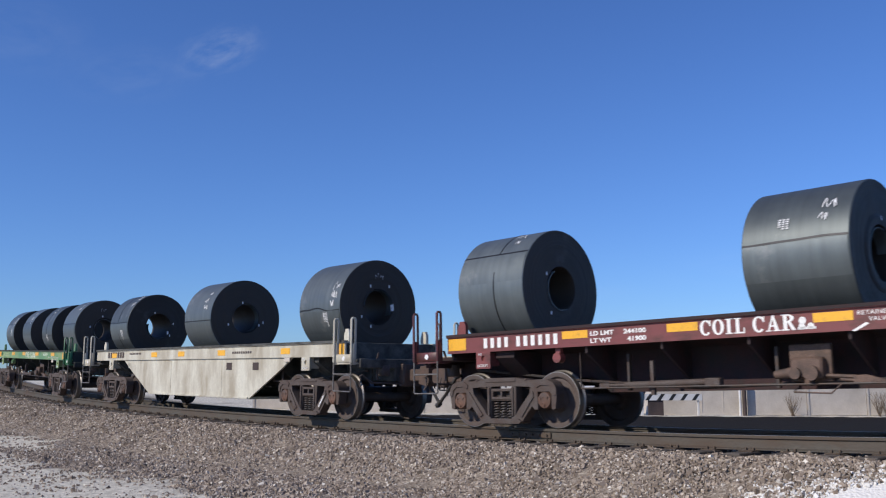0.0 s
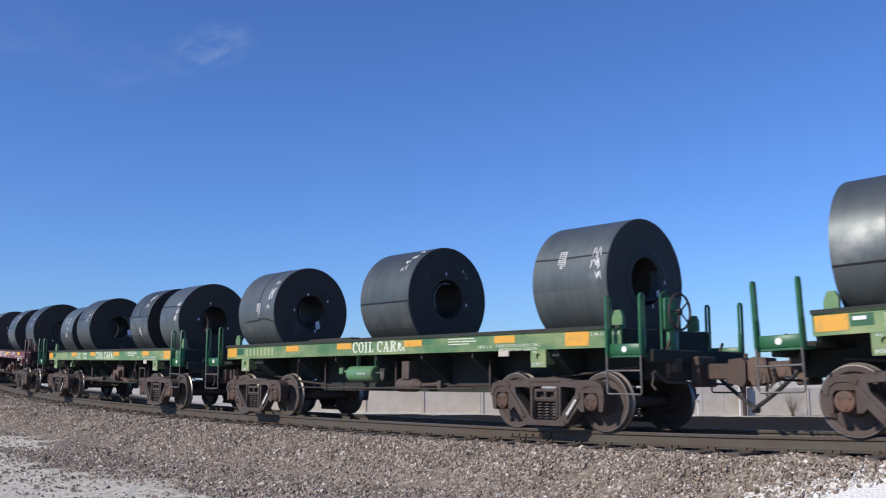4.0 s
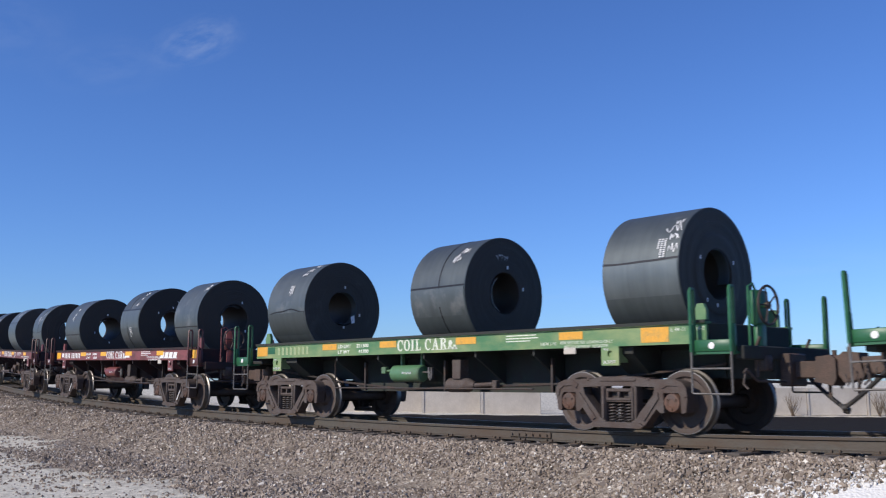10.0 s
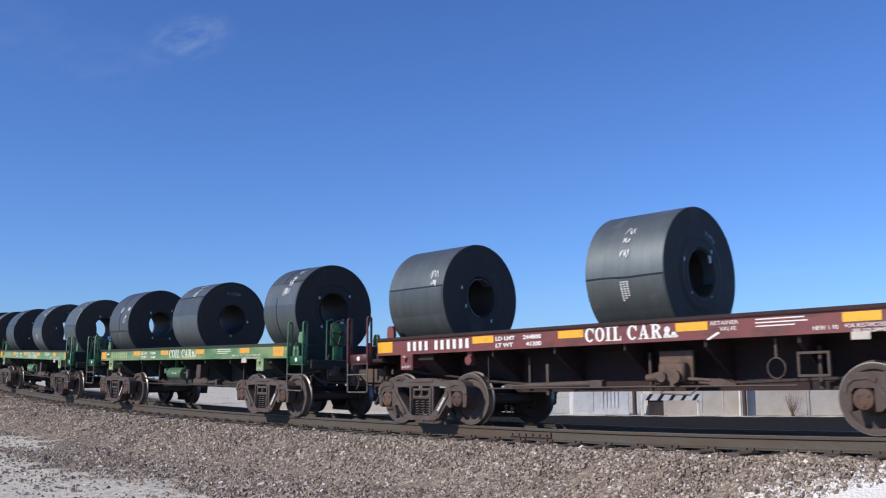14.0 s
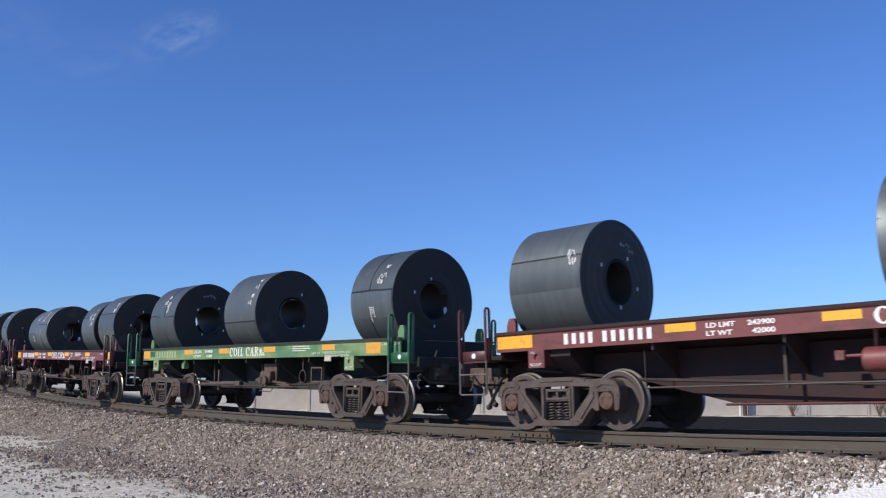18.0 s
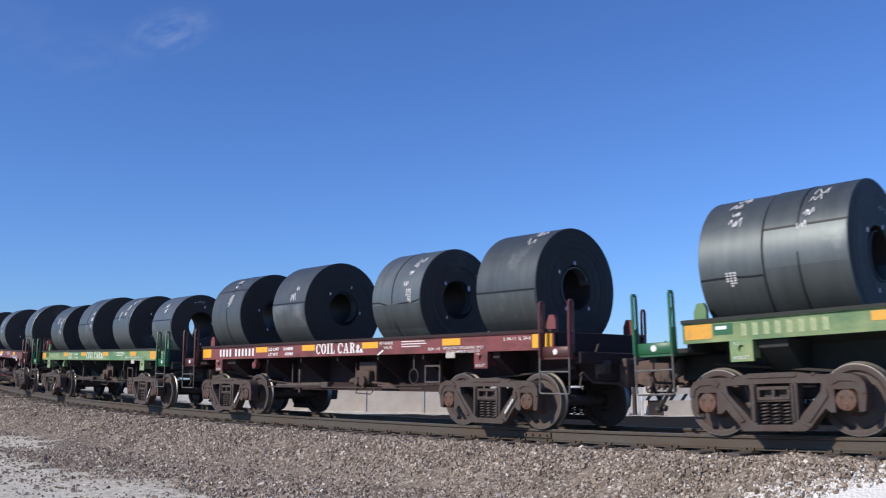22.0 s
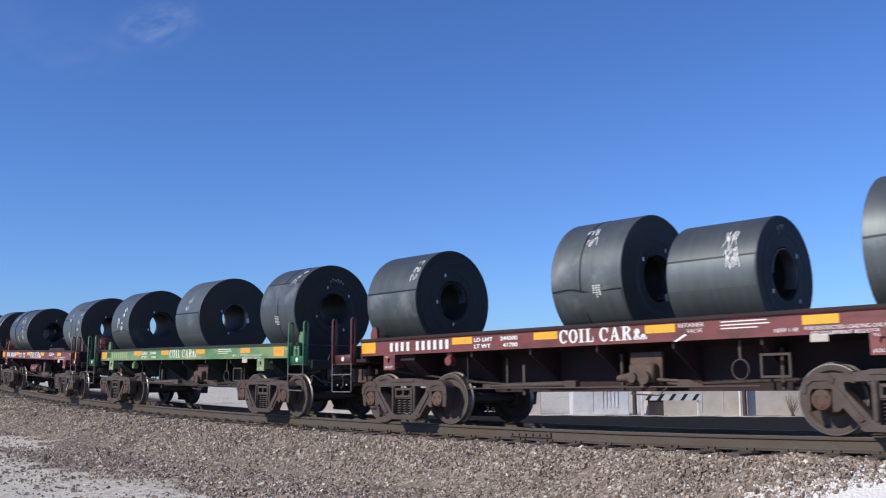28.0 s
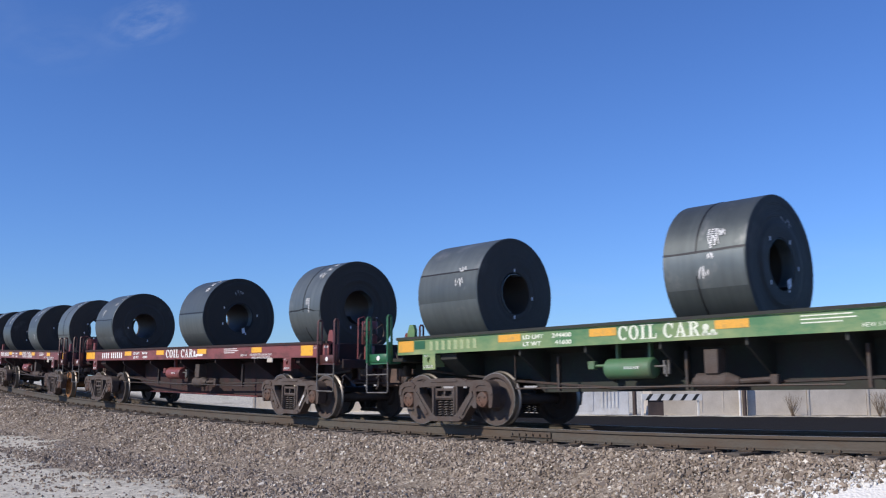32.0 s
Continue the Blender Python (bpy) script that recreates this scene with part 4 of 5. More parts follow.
def add_coil(r, w, seed):
    rnd = random.Random(seed * 7 + 3)
    ri = 0.355
    strapped = seed % 5 in (0, 3)
    coil = tagged(new("steel_coil", build_coil(r, w, ri, seed)), "dark blue-grey steel sheet coil " + ("bound with a strap" if strapped else "with chalk marks"), "steel coil", "coils on the train")
    h = w / 2
    if strapped:
        def strap(bm):
            lathe_x(bm, [(r + 0.001, -0.012), (r + 0.005, -0.011), (r + 0.005, 0.011), (r + 0.001, 0.012)], 72)
        part("strap", ("strap", r), strap, M["strap"], coil, "", (rnd.uniform(-0.12, 0.12) * w, 0, 0), 40)
    # outer end of the sheet, a slight step along the coil
    ang = radians(rnd.choice((8, 14, -6, 4, 20, 34, -14)))

    def edge(bm):
        # the strip ends in a straight edge with a lapped leaf below it
        n = 14
        rows = []
        for i in range(n + 1):
            a = -i / n * 0.5
            lift = 0.009 * (1 - i / n)
            rows.append([bm.verts.new((x, (r + 0.0015 + lift) * math.cos(a), (r + 0.0015 + lift) * math.sin(a))) for x in (-h + 0.02, h - 0.02)])
        for p, q in zip(rows, rows[1:]):
            bm.faces.new((p[0], p[1], q[1], q[0]))
        low = [bm.verts.new((x, (r - 0.002) * math.cos(0.0), (r - 0.002) * math.sin(0.0))) for x in (-h + 0.02, h - 0.02)]
        bm.faces.new((low[0], low[1], rows[0][1], rows[0][0]))

    part("outer_wrap", ("outer_wrap", r, w), edge, M["coil"], coil, "lapped end of the sheet", Matrix.Rotation(ang, 4, "X"), 40)

    def seam(bm):
        wave = (0.0, 0.008, 0.0, 0.035)[seed % 4]
        pts = [(x, 0.012 + wave * (math.sin(x * 4.1 + seed) + 0.4 * math.sin(x * 9.7 + 2 * seed))) for x in np.linspace(-h + 0.01, h - 0.01, 22)]
        for (xa, aa), (xb, ab) in zip(pts, pts[1:]):
            q = [bm.verts.new((x, (r + 0.003) * math.cos(a), (r + 0.003) * math.sin(a))) for x, a in ((xa, aa), (xb, ab), (xb, ab + 0.030), (xa, aa + 0.030))]
            bm.faces.new(q)
    part("sheet_edge", ("sheet_edge", seed), seam, M["strap"], coil, "", Matrix.Rotation(ang, 4, "X"))

    # short chalked notes, one below the other, mostly towards the rear edge
    x, a = -h + rnd.choice((0.06, 0.10, 0.16, 0.30, 0.55)), radians(rnd.choice((62, 55, 46, 38, 24)))
    for k in range(rnd.randint(2, 4)):
        def scrawl(bm):
            chalk_scrawl(bm, r, min(max(x, -h + 0.05), h - 0.35), a, rnd, rnd.uniform(0.10, 0.22))
        part("chalk_mark", ("chalk_mark", seed, k), scrawl, M["chalk"], coil)
        a -= rnd.uniform(0.12, 0.24)
        x += rnd.uniform(-0.05, 0.10)

    if seed % 3 == 1:
        def end_note(bm):
            # chalked strokes on the flat end, above the eye
            a0 = rnd.uniform(1.2, 2.4)
            for q in range(rnd.randint(3, 6)):
                b0, q0 = a0 + q * 0.10, ri + rnd.uniform(0.16, 0.22)
                pts = [(q0 + dv * 0.10, b0 + du * 0.07) for du, dv in ((0, 0), (rnd.uniform(0.2, 1), rnd.uniform(0.3, 0.7)), (rnd.uniform(-0.3, 0.5), 1), (1, rnd.uniform(0.6, 1)))]
                for (ra, ta), (rb, tb) in zip(pts, pts[1:]):
                    bm.faces.new([bm.verts.new((-h - 0.006, rr * math.cos(tt), rr * math.sin(tt))) for rr, tt in ((ra, ta), (rb, tb), (rb + 0.008, tb + 0.008), (ra + 0.008, ta + 0.008))])
        tagged(part("end_chalk", ("end_chalk", seed), end_note, M["chalk"], coil), kind="stuff")

    if seed % 2:
        # a painted code in small rows, too small to read
        x, a = rnd.uniform(-0.7, 0.2) * h, radians(rnd.choice((-8, 10, 28)))
        for k in range(3):
            def code(bm):
                n = rnd.randint(4, 9)
                for q in range(n):
                    xx, aa = x + k * 0.052, a - q * 0.034
                    on_coil(bm, r, ((xx, aa), (xx + 0.034, aa), (xx + 0.034, aa - 0.022), (xx, aa - 0.022)))
            tagged(part("painted_code", ("painted_code", seed, k), code, M["chalk"], coil), kind="stuff")

    def tag(bm):
        a = rnd.uniform(2.4, 4.4)
        c, s = math.cos(a), math.sin(a)
        y, z = (ri + 0.01) * c, (ri + 0.01) * s
        e = rnd.uniform(0.7, 1.6)
        y, z = y * 0.9, z * 0.9
        q = [(-h - 0.008, y - 0.04 * e, z - 0.05 * e), (-h - 0.012, y + 0.03 * e, z - 0.07 * e), (-h - 0.010, y + 0.05 * e, z + 0.04 * e), (-h - 0.016, y - 0.02 * e, z + 0.07 * e)]
        bm.faces.new([bm.verts.new(p) for p in q])
    if seed % 5 in (0, 2):
        part("edge_tag", ("edge_tag", seed), tag, M["tag"], coil, "white paper tag at the coil's eye")

    def loose(bm):
        # the innermost wrap has sprung loose and curls into the eye
        n, span, drop = 26, radians(rnd.uniform(120, 250)), rnd.uniform(0.02, 0.075)
        a0 = rnd.uniform(0, 6.28)
        out, inn = [], []
        for q in range(n + 1):
            u = q / n
            rr, aa = ri - 0.003 - drop * u ** 1.6, a0 + span * u
            for row, d in ((out, 0.0), (inn, -0.006)):
                row.append([bm.verts.new((e, (rr + d) * math.cos(aa), (rr + d) * math.sin(aa))) for e in (-h - 0.010, -h + 0.16)])
        for q in range(n):
            bm.faces.new((out[q][0], out[q + 1][0], out[q + 1][1], out[q][1]))
            bm.faces.new((inn[q][1], inn[q + 1][1], inn[q + 1][0], inn[q][0]))
            bm.faces.new((out[q + 1][0], out[q][0], inn[q][0], inn[q + 1][0]))
        bm.faces.new((out[n][0], out[n][1], inn[n][1], inn[n][0]))
    # Every fourth wrap gets brighter steel, to paint glints in the eye.
    part("inner_wrap", ("inner_wrap", seed), loose, M["bright_steel"] if seed % 4 == 0 else M["coil"], coil, "loose innermost wrap of the coil", None, 40)

    def clip(bm):
        box(bm, -0.014, 0.0, -0.013, 0.013, -0.028, 0.028)
    a0 = rnd.uniform(0, 6)
    for i in range(rnd.randint(2, 4)):
        q = ri + rnd.uniform(0.02, 0.14)
        b = a0 + i * rnd.uniform(1.2, 1.9)
        part("band_clip", "band_clip", clip, M["tag"], coil, "", (-h - 0.001, q * math.cos(b), q * math.sin(b)))
    return coil


# ------------------------------------------------------------------ ground and track
_pts = np.stack([_x, _y], 1)[::2]
_ptz = _z[::2]


def ground_height(x, y):
    """Height of the ground at arrays x, y: a ballast bank along the track over nearly level earth."""
    x, y = np.asarray(x, float), np.asarray(y, float)
    d = np.full(x.shape, 1e9)
    zt = np.zeros(x.shape)
    for i in range(0, len(_pts), 4):
        q = (x - _pts[i, 0]) ** 2 + (y - _pts[i, 1]) ** 2
        better = q < d
        d = np.where(better, q, d)
        zt = np.where(better, _ptz[i], zt)
    d = np.sqrt(d)
    base = -0.72 + 0.55 * zt
    crown = zt - 0.235
    u = np.clip((d - 1.75) / 1.55, 0, 1)
    u = u * u * (3 - 2 * u) * 0.5 + u * 0.5
    return crown * (1 - u) + base * u, d


def sheet_material():
    m = bpy.data.materials.new("gravel_and_dry_earth")
    m.use_nodes = True
    n, l = m.node_tree.nodes, m.node_tree.links
    b = n["Principled BSDF"]
    b.inputs["Roughness"].default_value = 0.95
    b.inputs["Specular IOR Level"].default_value = 0.04
    co = n.new("ShaderNodeTexCoord")
    vo = n.new("ShaderNodeTexVoronoi")
    vo.inputs["Scale"].default_value = 30
    l.new(co.outputs["Object"], vo.inputs["Vector"])
    ramp = n.new("ShaderNodeValToRGB")
    e = ramp.color_ramp.elements
    e[0].position, e[0].color = 0.0, (0.13, 0.105, 0.080, 1)
    e[1].position, e[1].color = 1.0, (0.47, 0.41, 0.325, 1)
    for pos, c in ((0.3, (0.22, 0.18, 0.14, 1)), (0.6, (0.29, 0.24, 0.185, 1)), (0.85, (0.36, 0.30, 0.235, 1))):
        k = e.new(pos)
        k.color = c
    sp = n.new("ShaderNodeSeparateColor")
    l.new(vo.outputs["Color"], sp.inputs[0])
    l.new(sp.outputs["Red"], ramp.inputs["Fac"])
    big = n.new("ShaderNodeTexNoise")
    big.inputs["Scale"].default_value, big.inputs["Detail"].default_value, big.inputs["Roughness"].default_value = 0.35, 7, 0.6
    l.new(co.outputs["Object"], big.inputs["Vector"])
    fine = n.new("ShaderNodeTexNoise")
    fine.inputs["Scale"].default_value, fine.inputs["Detail"].default_value, fine.inputs["Roughness"].default_value = 9, 8, 0.68
    l.new(co.outputs["Object"], fine.inputs["Vector"])
    earth = n.new("ShaderNodeValToRGB")
    earth.color_ramp.elements[0].position, earth.color_ramp.elements[1].position = 0.33, 0.67
    earth.color_ramp.elements[0].color, earth.color_ramp.elements[1].color = (0.40, 0.365, 0.29, 1), (0.84, 0.785, 0.655, 1)
    l.new(fine.outputs["Fac"], earth.inputs["Fac"])
    # dry earth where the gravel thins out: away from the track and in trodden patches
    attr = n.new("ShaderNodeAttribute")
    attr.attribute_name = "earth"
    add = n.new("ShaderNodeMath")
    add.operation = "ADD"
    l.new(attr.outputs["Fac"], add.inputs[0])
    l.new(big.outputs["Fac"], add.inputs[1])
    sub = n.new("ShaderNodeMapRange")
    sub.inputs["From Min"].default_value, sub.inputs["From Max"].default_value = 0.84, 1.14
    l.new(add.outputs[0], sub.inputs["Value"])
    mix = n.new("ShaderNodeMix")
    mix.data_type = "RGBA"
    l.new(sub.outputs[0], mix.inputs["Factor"])
    l.new(ramp.outputs[0], mix.inputs["A"])
    l.new(earth.outputs[0], mix.inputs["B"])
    # crushed white limestone
    lime = n.new("ShaderNodeAttribute")
    lime.attribute_name = "lime"
    ls = n.new("ShaderNodeMath")
    ls.operation = "ADD"
    l.new(lime.outputs["Fac"], ls.inputs[0])
    l.new(fine.outputs["Fac"], ls.inputs[1])
    lr = n.new("ShaderNodeMapRange")
    lr.inputs["From Min"].default_value, lr.inputs["From Max"].default_value = 1.0, 1.15
    l.new(ls.outputs[0], lr.inputs["Value"])
    m2 = n.new("ShaderNodeMix")
    m2.data_type = "RGBA"
    l.new(lr.outputs[0], m2.inputs["Factor"])
    l.new(mix.outputs["Result"], m2.inputs["A"])
    m2.inputs["B"].default_value = (0.80, 0.775, 0.72, 1)
    # near-black ground on the far side of the track
    dark_attr = n.new("ShaderNodeAttribute")
    dark_attr.attribute_name = "dark_ground"
    m3 = n.new("ShaderNodeMix")
    m3.data_type = "RGBA"
    l.new(dark_attr.outputs["Fac"], m3.inputs["Factor"])
    l.new(m2.outputs["Result"], m3.inputs["A"])
    black = n.new("ShaderNodeValToRGB")
    black.color_ramp.elements[0].color, black.color_ramp.elements[1].color = (0.017, 0.0155, 0.0145, 1), (0.034, 0.031, 0.028, 1)
    l.new(fine.outputs["Fac"], black.inputs["Fac"])
    l.new(black.outputs[0], m3.inputs["B"])
    l.new(m3.outputs["Result"], b.inputs["Base Color"])
    bp = n.new("ShaderNodeBump")
    bp.inputs["Strength"].default_value, bp.inputs["Distance"].default_value = 0.4, 0.03
    l.new(vo.outputs["Distance"], bp.inputs["Height"])
    l.new(bp.outputs[0], b.inputs["Normal"])
    return m


def ragged(x, y):
    """Uneven wander, in metres, for the edges between gravel and earth."""
    return 0.30 * np.sin(2.1 * x + 0.7 * y + 1.0) + 0.24 * np.sin(-1.3 * x + 2.9 * y) + 0.16 * np.sin(5.3 * x + 4.1 * y + 2.0) + 0.10 * np.sin(9.7 * x - 7.9 * y)


def earth_share(x, y, d):
    """Where bare earth shows through: a trodden strip, and the land away from the track."""
    a = y * 0.742 - x * 0.67
    d = d + ragged(x, y)
    away = np.clip((d - 4.5) / 1.7, 0, 0.70)
    trod = 0.95 * np.exp(-(((a - 23.0) / 4.2) ** 2 + ((d - 4.5) / 1.15) ** 2))
    return np.clip(np.maximum(trod, away), 0, 0.75)


def lime_share(x, y):
    """A patch of white crushed stone where a crossing meets the bank."""
    v = (y - 10.28) + 0.33 * (x - 2.94)
    return 0.8 * np.clip(0.5 - v / 0.35, 0, 1) * np.clip((v + 3.2) / 0.8, 0, 1) * np.clip((x - 2.5) / 0.6, 0, 1) * np.clip((9.5 - x) / 1.5, 0, 1)


def axis(dense0, dense1, step, far):
    a = list(np.arange(dense0, dense1 + 1e-6, step))
    out, g = [], step
    v = dense1
    while v < far:
        g *= 1.35
        v += g
        out.append(v)
    low, g = [], step
    v = dense0
    while v > -far:
        g *= 1.35
        v -= g
        low.append(v)
    return np.array(low[::-1] + a + out)


def grid_ground():
    xs, ys = axis(-34, 24, 0.4, 3500), axis(6, 62, 0.4, 3500)
    X, Y = np.meshgrid(xs, ys)
    Z, D = ground_height(X, Y)
    r = np.random.RandomState(4)
    Z = Z + r.uniform(-0.018, 0.018, Z.shape) * (D > 1.6)
    nx, ny = len(xs), len(ys)
    co = np.stack([X, Y, Z], -1).reshape(-1, 3)
    i = np.arange(nx * ny).reshape(ny, nx)
    f = np.stack([i[:-1, :-1], i[:-1, 1:], i[1:, 1:], i[1:, :-1]], -1).reshape(-1, 4)
    me = bpy.data.meshes.new("ground")
    me.from_pydata(co.tolist(), [], f.tolist())
    me.shade_smooth()
    a = me.attributes.new("earth", "FLOAT", "POINT")
    a.data.foreach_set("value", earth_share(X, Y, D).reshape(-1))
    a = me.attributes.new("lime", "FLOAT", "POINT")
    a.data.foreach_set("value", lime_share(X, Y).reshape(-1))
    a = me.attributes.new("dark_ground", "FLOAT", "POINT")
    beyond = (X + 0.0) * math.sin(radians(47.9)) + (Y - 17.17) * math.cos(radians(47.9))
    a.data.foreach_set("value", (np.clip((D - 2.3) / 0.6, 0, 1) * (beyond > 0) * np.maximum(np.clip((WY - 0.9 - Y) / 0.4, 0, 1), np.clip((9 - D) / 1.5, 0, 1)) * np.clip((X + 40) / 4, 0, 1)).reshape(-1))
    me.materials.append(sheet_material())
    tagged(new("ground", me), "grey gravel and dry tan earth beside the track", "ground", kind="structure")


WY = 39.0     # how far off the low wall stands
grid_ground()


def stone_field(name, label, n, s_range, lat_range, size, mat, seed, keep):
    """Many small angular stones in one mesh, lying on the ground."""
    r = np.random.RandomState(seed)
    s = r.uniform(*s_range, n)
    lat = r.uniform(*lat_range, n)
    ph = np.interp(s, _s, _phi)
    x = np.interp(s, _s, _x) - np.sin(ph) * lat
    y = np.interp(s, _s, _y) - np.cos(ph) * lat
    ok = keep(x, y, s, lat, r)
    x, y = x[ok], y[ok]
    z, d = ground_height(x, y)
    n = len(x)
    cube = np.array([(-1, -1, -1), (1, -1, -1), (1, 1, -1), (-1, 1, -1), (-1, -1, 1), (1, -1, 1), (1, 1, 1), (-1, 1, 1)], float) * 0.5
    v = cube[None] * r.uniform(0.65, 1.25, (n, 8, 1)) + r.uniform(-0.13, 0.13, (n, 8, 3))
    sz = size * r.lognormal(0, 0.33, (n, 1, 1)) * np.stack([r.uniform(0.8, 1.4, n), r.uniform(0.7, 1.1, n), r.uniform(0.5, 0.9, n)], 1)[:, None]
    v = v * sz
    q = r.normal(size=(n, 4))
    q /= np.linalg.norm(q, axis=1, keepdims=True)
    w, a, b, c = q.T
    rot = np.stack([1 - 2 * (b * b + c * c), 2 * (a * b - c * w), 2 * (a * c + b * w), 2 * (a * b + c * w), 1 - 2 * (a * a + c * c), 2 * (b * c - a * w), 2 * (a * c - b * w), 2 * (b * c + a * w), 1 - 2 * (a * a + b * b)], -1).reshape(n, 3, 3)
    v = np.einsum("nij,nkj->nki", rot, v)
    v += np.stack([x, y, z + sz[:, 0, 2] * 0.15], -1)[:, None]
    quad = np.array([(0, 3, 2, 1), (4, 5, 6, 7), (0, 1, 5, 4), (1, 2, 6, 5), (2, 3, 7, 6), (3, 0, 4, 7)])
    f = (quad[None] + (np.arange(n) * 8)[:, None, None]).reshape(-1)
    me = bpy.data.meshes.new(name)
    me.vertices.add(n * 8)
    me.vertices.foreach_set("co", v.reshape(-1))
    me.loops.add(n * 24)
    me.loops.foreach_set("vertex_index", f)
    me.polygons.add(n * 6)
    me.polygons.foreach_set("loop_start", np.arange(n * 6) * 4)
    me.update(calc_edges=True)
    me.validate()
    me.shade_flat()
    me.materials.append(mat)
    return tagged(new(name, me), label, "gravel", kind="stuff")


def stone_material(name, stops):
    m = bpy.data.materials.new(name)
    m.use_nodes = True
    n, l = m.node_tree.nodes, m.node_tree.links
    b = n["Principled BSDF"]
    b.inputs["Roughness"].default_value = 0.85
    b.inputs["Specular IOR Level"].default_value = 0.3
    g = n.new("ShaderNodeNewGeometry")
    ramp = n.new("ShaderNodeValToRGB")
    e = ramp.color_ramp.elements
    e[0].position, e[0].color = stops[0][0], (*stops[0][1], 1)
    e[1].position, e[1].color = stops[-1][0], (*stops[-1][1], 1)
    for p, c in stops[1:-1]:
        e.new(p).color = (*c, 1)
    l.new(g.outputs["Random Per Island"], ramp.inputs["Fac"])
    co = n.new("ShaderNodeTexCoord")
    ns = n.new("ShaderNodeTexNoise")
    ns.inputs["Scale"].default_value, ns.inputs["Detail"].default_value = 60, 4
    l.new(co.outputs["Object"], ns.inputs["Vector"])
    mr = n.new("ShaderNodeMapRange")
    mr.inputs["To Min"].default_value, mr.inputs["To Max"].default_value = 0.7, 1.3
    l.new(ns.outputs["Fac"], mr.inputs["Value"])
    h = n.new("ShaderNodeHueSaturation")
    l.new(mr.outputs[0], h.inputs["Value"])
    l.new(ramp.outputs[0], h.inputs["Color"])
    l.new(h.outputs[0], b.inputs["Base Color"])
    return m


BALLAST = stone_material("crushed_grey_pink_stone", [(0.0, (0.150, 0.115, 0.086)), (0.25, (0.232, 0.184, 0.142)), (0.5, (0.298, 0.240, 0.188)), (0.75, (0.372, 0.306, 0.242)), (0.93, (0.48, 0.41, 0.335)), (1.0, (0.74, 0.69, 0.60))])
LIMESTONE = stone_material("crushed_white_limestone", [(0.0, (0.46, 0.44, 0.40)), (0.5, (0.72, 0.69, 0.64)), (1.0, (0.83, 0.81, 0.77))])


def in_view(x, y, margin=1.5):
    return (np.abs(x) < 0.472 * y + margin) & (y > 9.5)


def keep_ballast(x, y, s, lat, r):
    thin = earth_share(x, y, np.abs(lat)) + 0.25 * np.clip(lime_share(x, y), 0, 1)
    dist = np.clip(17.0 / np.maximum(y, 8), 0.12, 1.0)
    return in_view(x, y) & (r.uniform(0, 1, len(x)) > np.clip(thin * 1.42, 0, 0.95)) & (r.uniform(0, 1, len(x)) < dist ** 1.3)


def keep_lime(x, y, s, lat, r):
    return in_view(x, y) & (r.uniform(0, 1, len(x)) < (lime_share(x, y) * 1.15) ** 1.6) & (y > 9.0)


stone_field("ballast_stones", "loose crushed grey and pinkish ballast stones", 520000, (-13, 34), (0.85, 9.5), 0.0245, BALLAST, 5, keep_ballast)
stone_field("far_ballast_stones", "crushed ballast between and beyond the rails", 30000, (-13, 30), (-4.2, 0.85), 0.05, BALLAST, 6, lambda x, y, s, lat, r: in_view(x, y, 3) & (np.abs(np.abs(lat) - 0.75) > 0.11))
stone_field("limestone_gravel", "crushed white limestone gravel", 90000, (-13, 4), (1.2, 7.5), 0.022, LIMESTONE, 8, keep_lime)


def sweep(name, profile, lat, s0, s1, mat, label, step=0.75, kind="structure", category=""):
    """Carry a closed outline of (lateral, height) along the track."""
    ss = np.arange(s0, s1 + 1e-6, step)
    verts, faces = [], []
    n = len(profile)
    for s in ss:
        for a, z in profile:
            verts.append(line(float(s), lat + a, z)[:])
    for i in range(len(ss) - 1):
        for j in range(n):
            k = (j + 1) % n
            faces.append((i * n + j, i * n + k, (i + 1) * n + k, (i + 1) * n + j))
    me = bpy.data.meshes.new(name)
    me.from_pydata(verts, [], faces)
    bm = bmesh.new()
    bm.from_mesh(me)
    bmesh.ops.recalc_face_normals(bm, faces=bm.faces)
    bm.to_mesh(me)
    bm.free()
    me.materials.append(mat)
    return tagged(new(name, me), label, category, kind=kind)


RAIL = [(-0.070, -0.176), (0.070, -0.176), (0.070, -0.166), (0.012, -0.148), (0.009, -0.045), (0.034, -0.034), (0.036, -0.008), (0.028, -0.001), (-0.028, -0.001), (-0.036, -0.008), (-0.034, -0.034), (-0.009, -0.045), (-0.012, -0.148), (-0.070, -0.166)]
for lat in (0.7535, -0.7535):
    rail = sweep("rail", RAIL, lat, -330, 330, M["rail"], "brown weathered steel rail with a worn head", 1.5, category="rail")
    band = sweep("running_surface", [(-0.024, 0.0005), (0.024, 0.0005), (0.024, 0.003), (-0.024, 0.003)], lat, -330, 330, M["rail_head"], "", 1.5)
    band.parent = rail

# sleepers, plates and spikes
TIE_S = np.arange(-15.0, 36.0, 0.535)


def build_tie(bm):
    box(bm, -0.115, 0.115, -1.30, 1.30, -0.365, -0.190, 0.012)


def build_plate(bm):
    box(bm, -0.09, 0.09, -0.19, 0.19, -0.19, -0.1765, 0.004)
    for x, y in ((0.05, 0.085), (-0.05, -0.085), (-0.05, 0.085), (0.05, -0.085)):
        box(bm, x - 0.012, x + 0.012, y - 0.02, y + 0.012, -0.177, -0.145, 0.003)


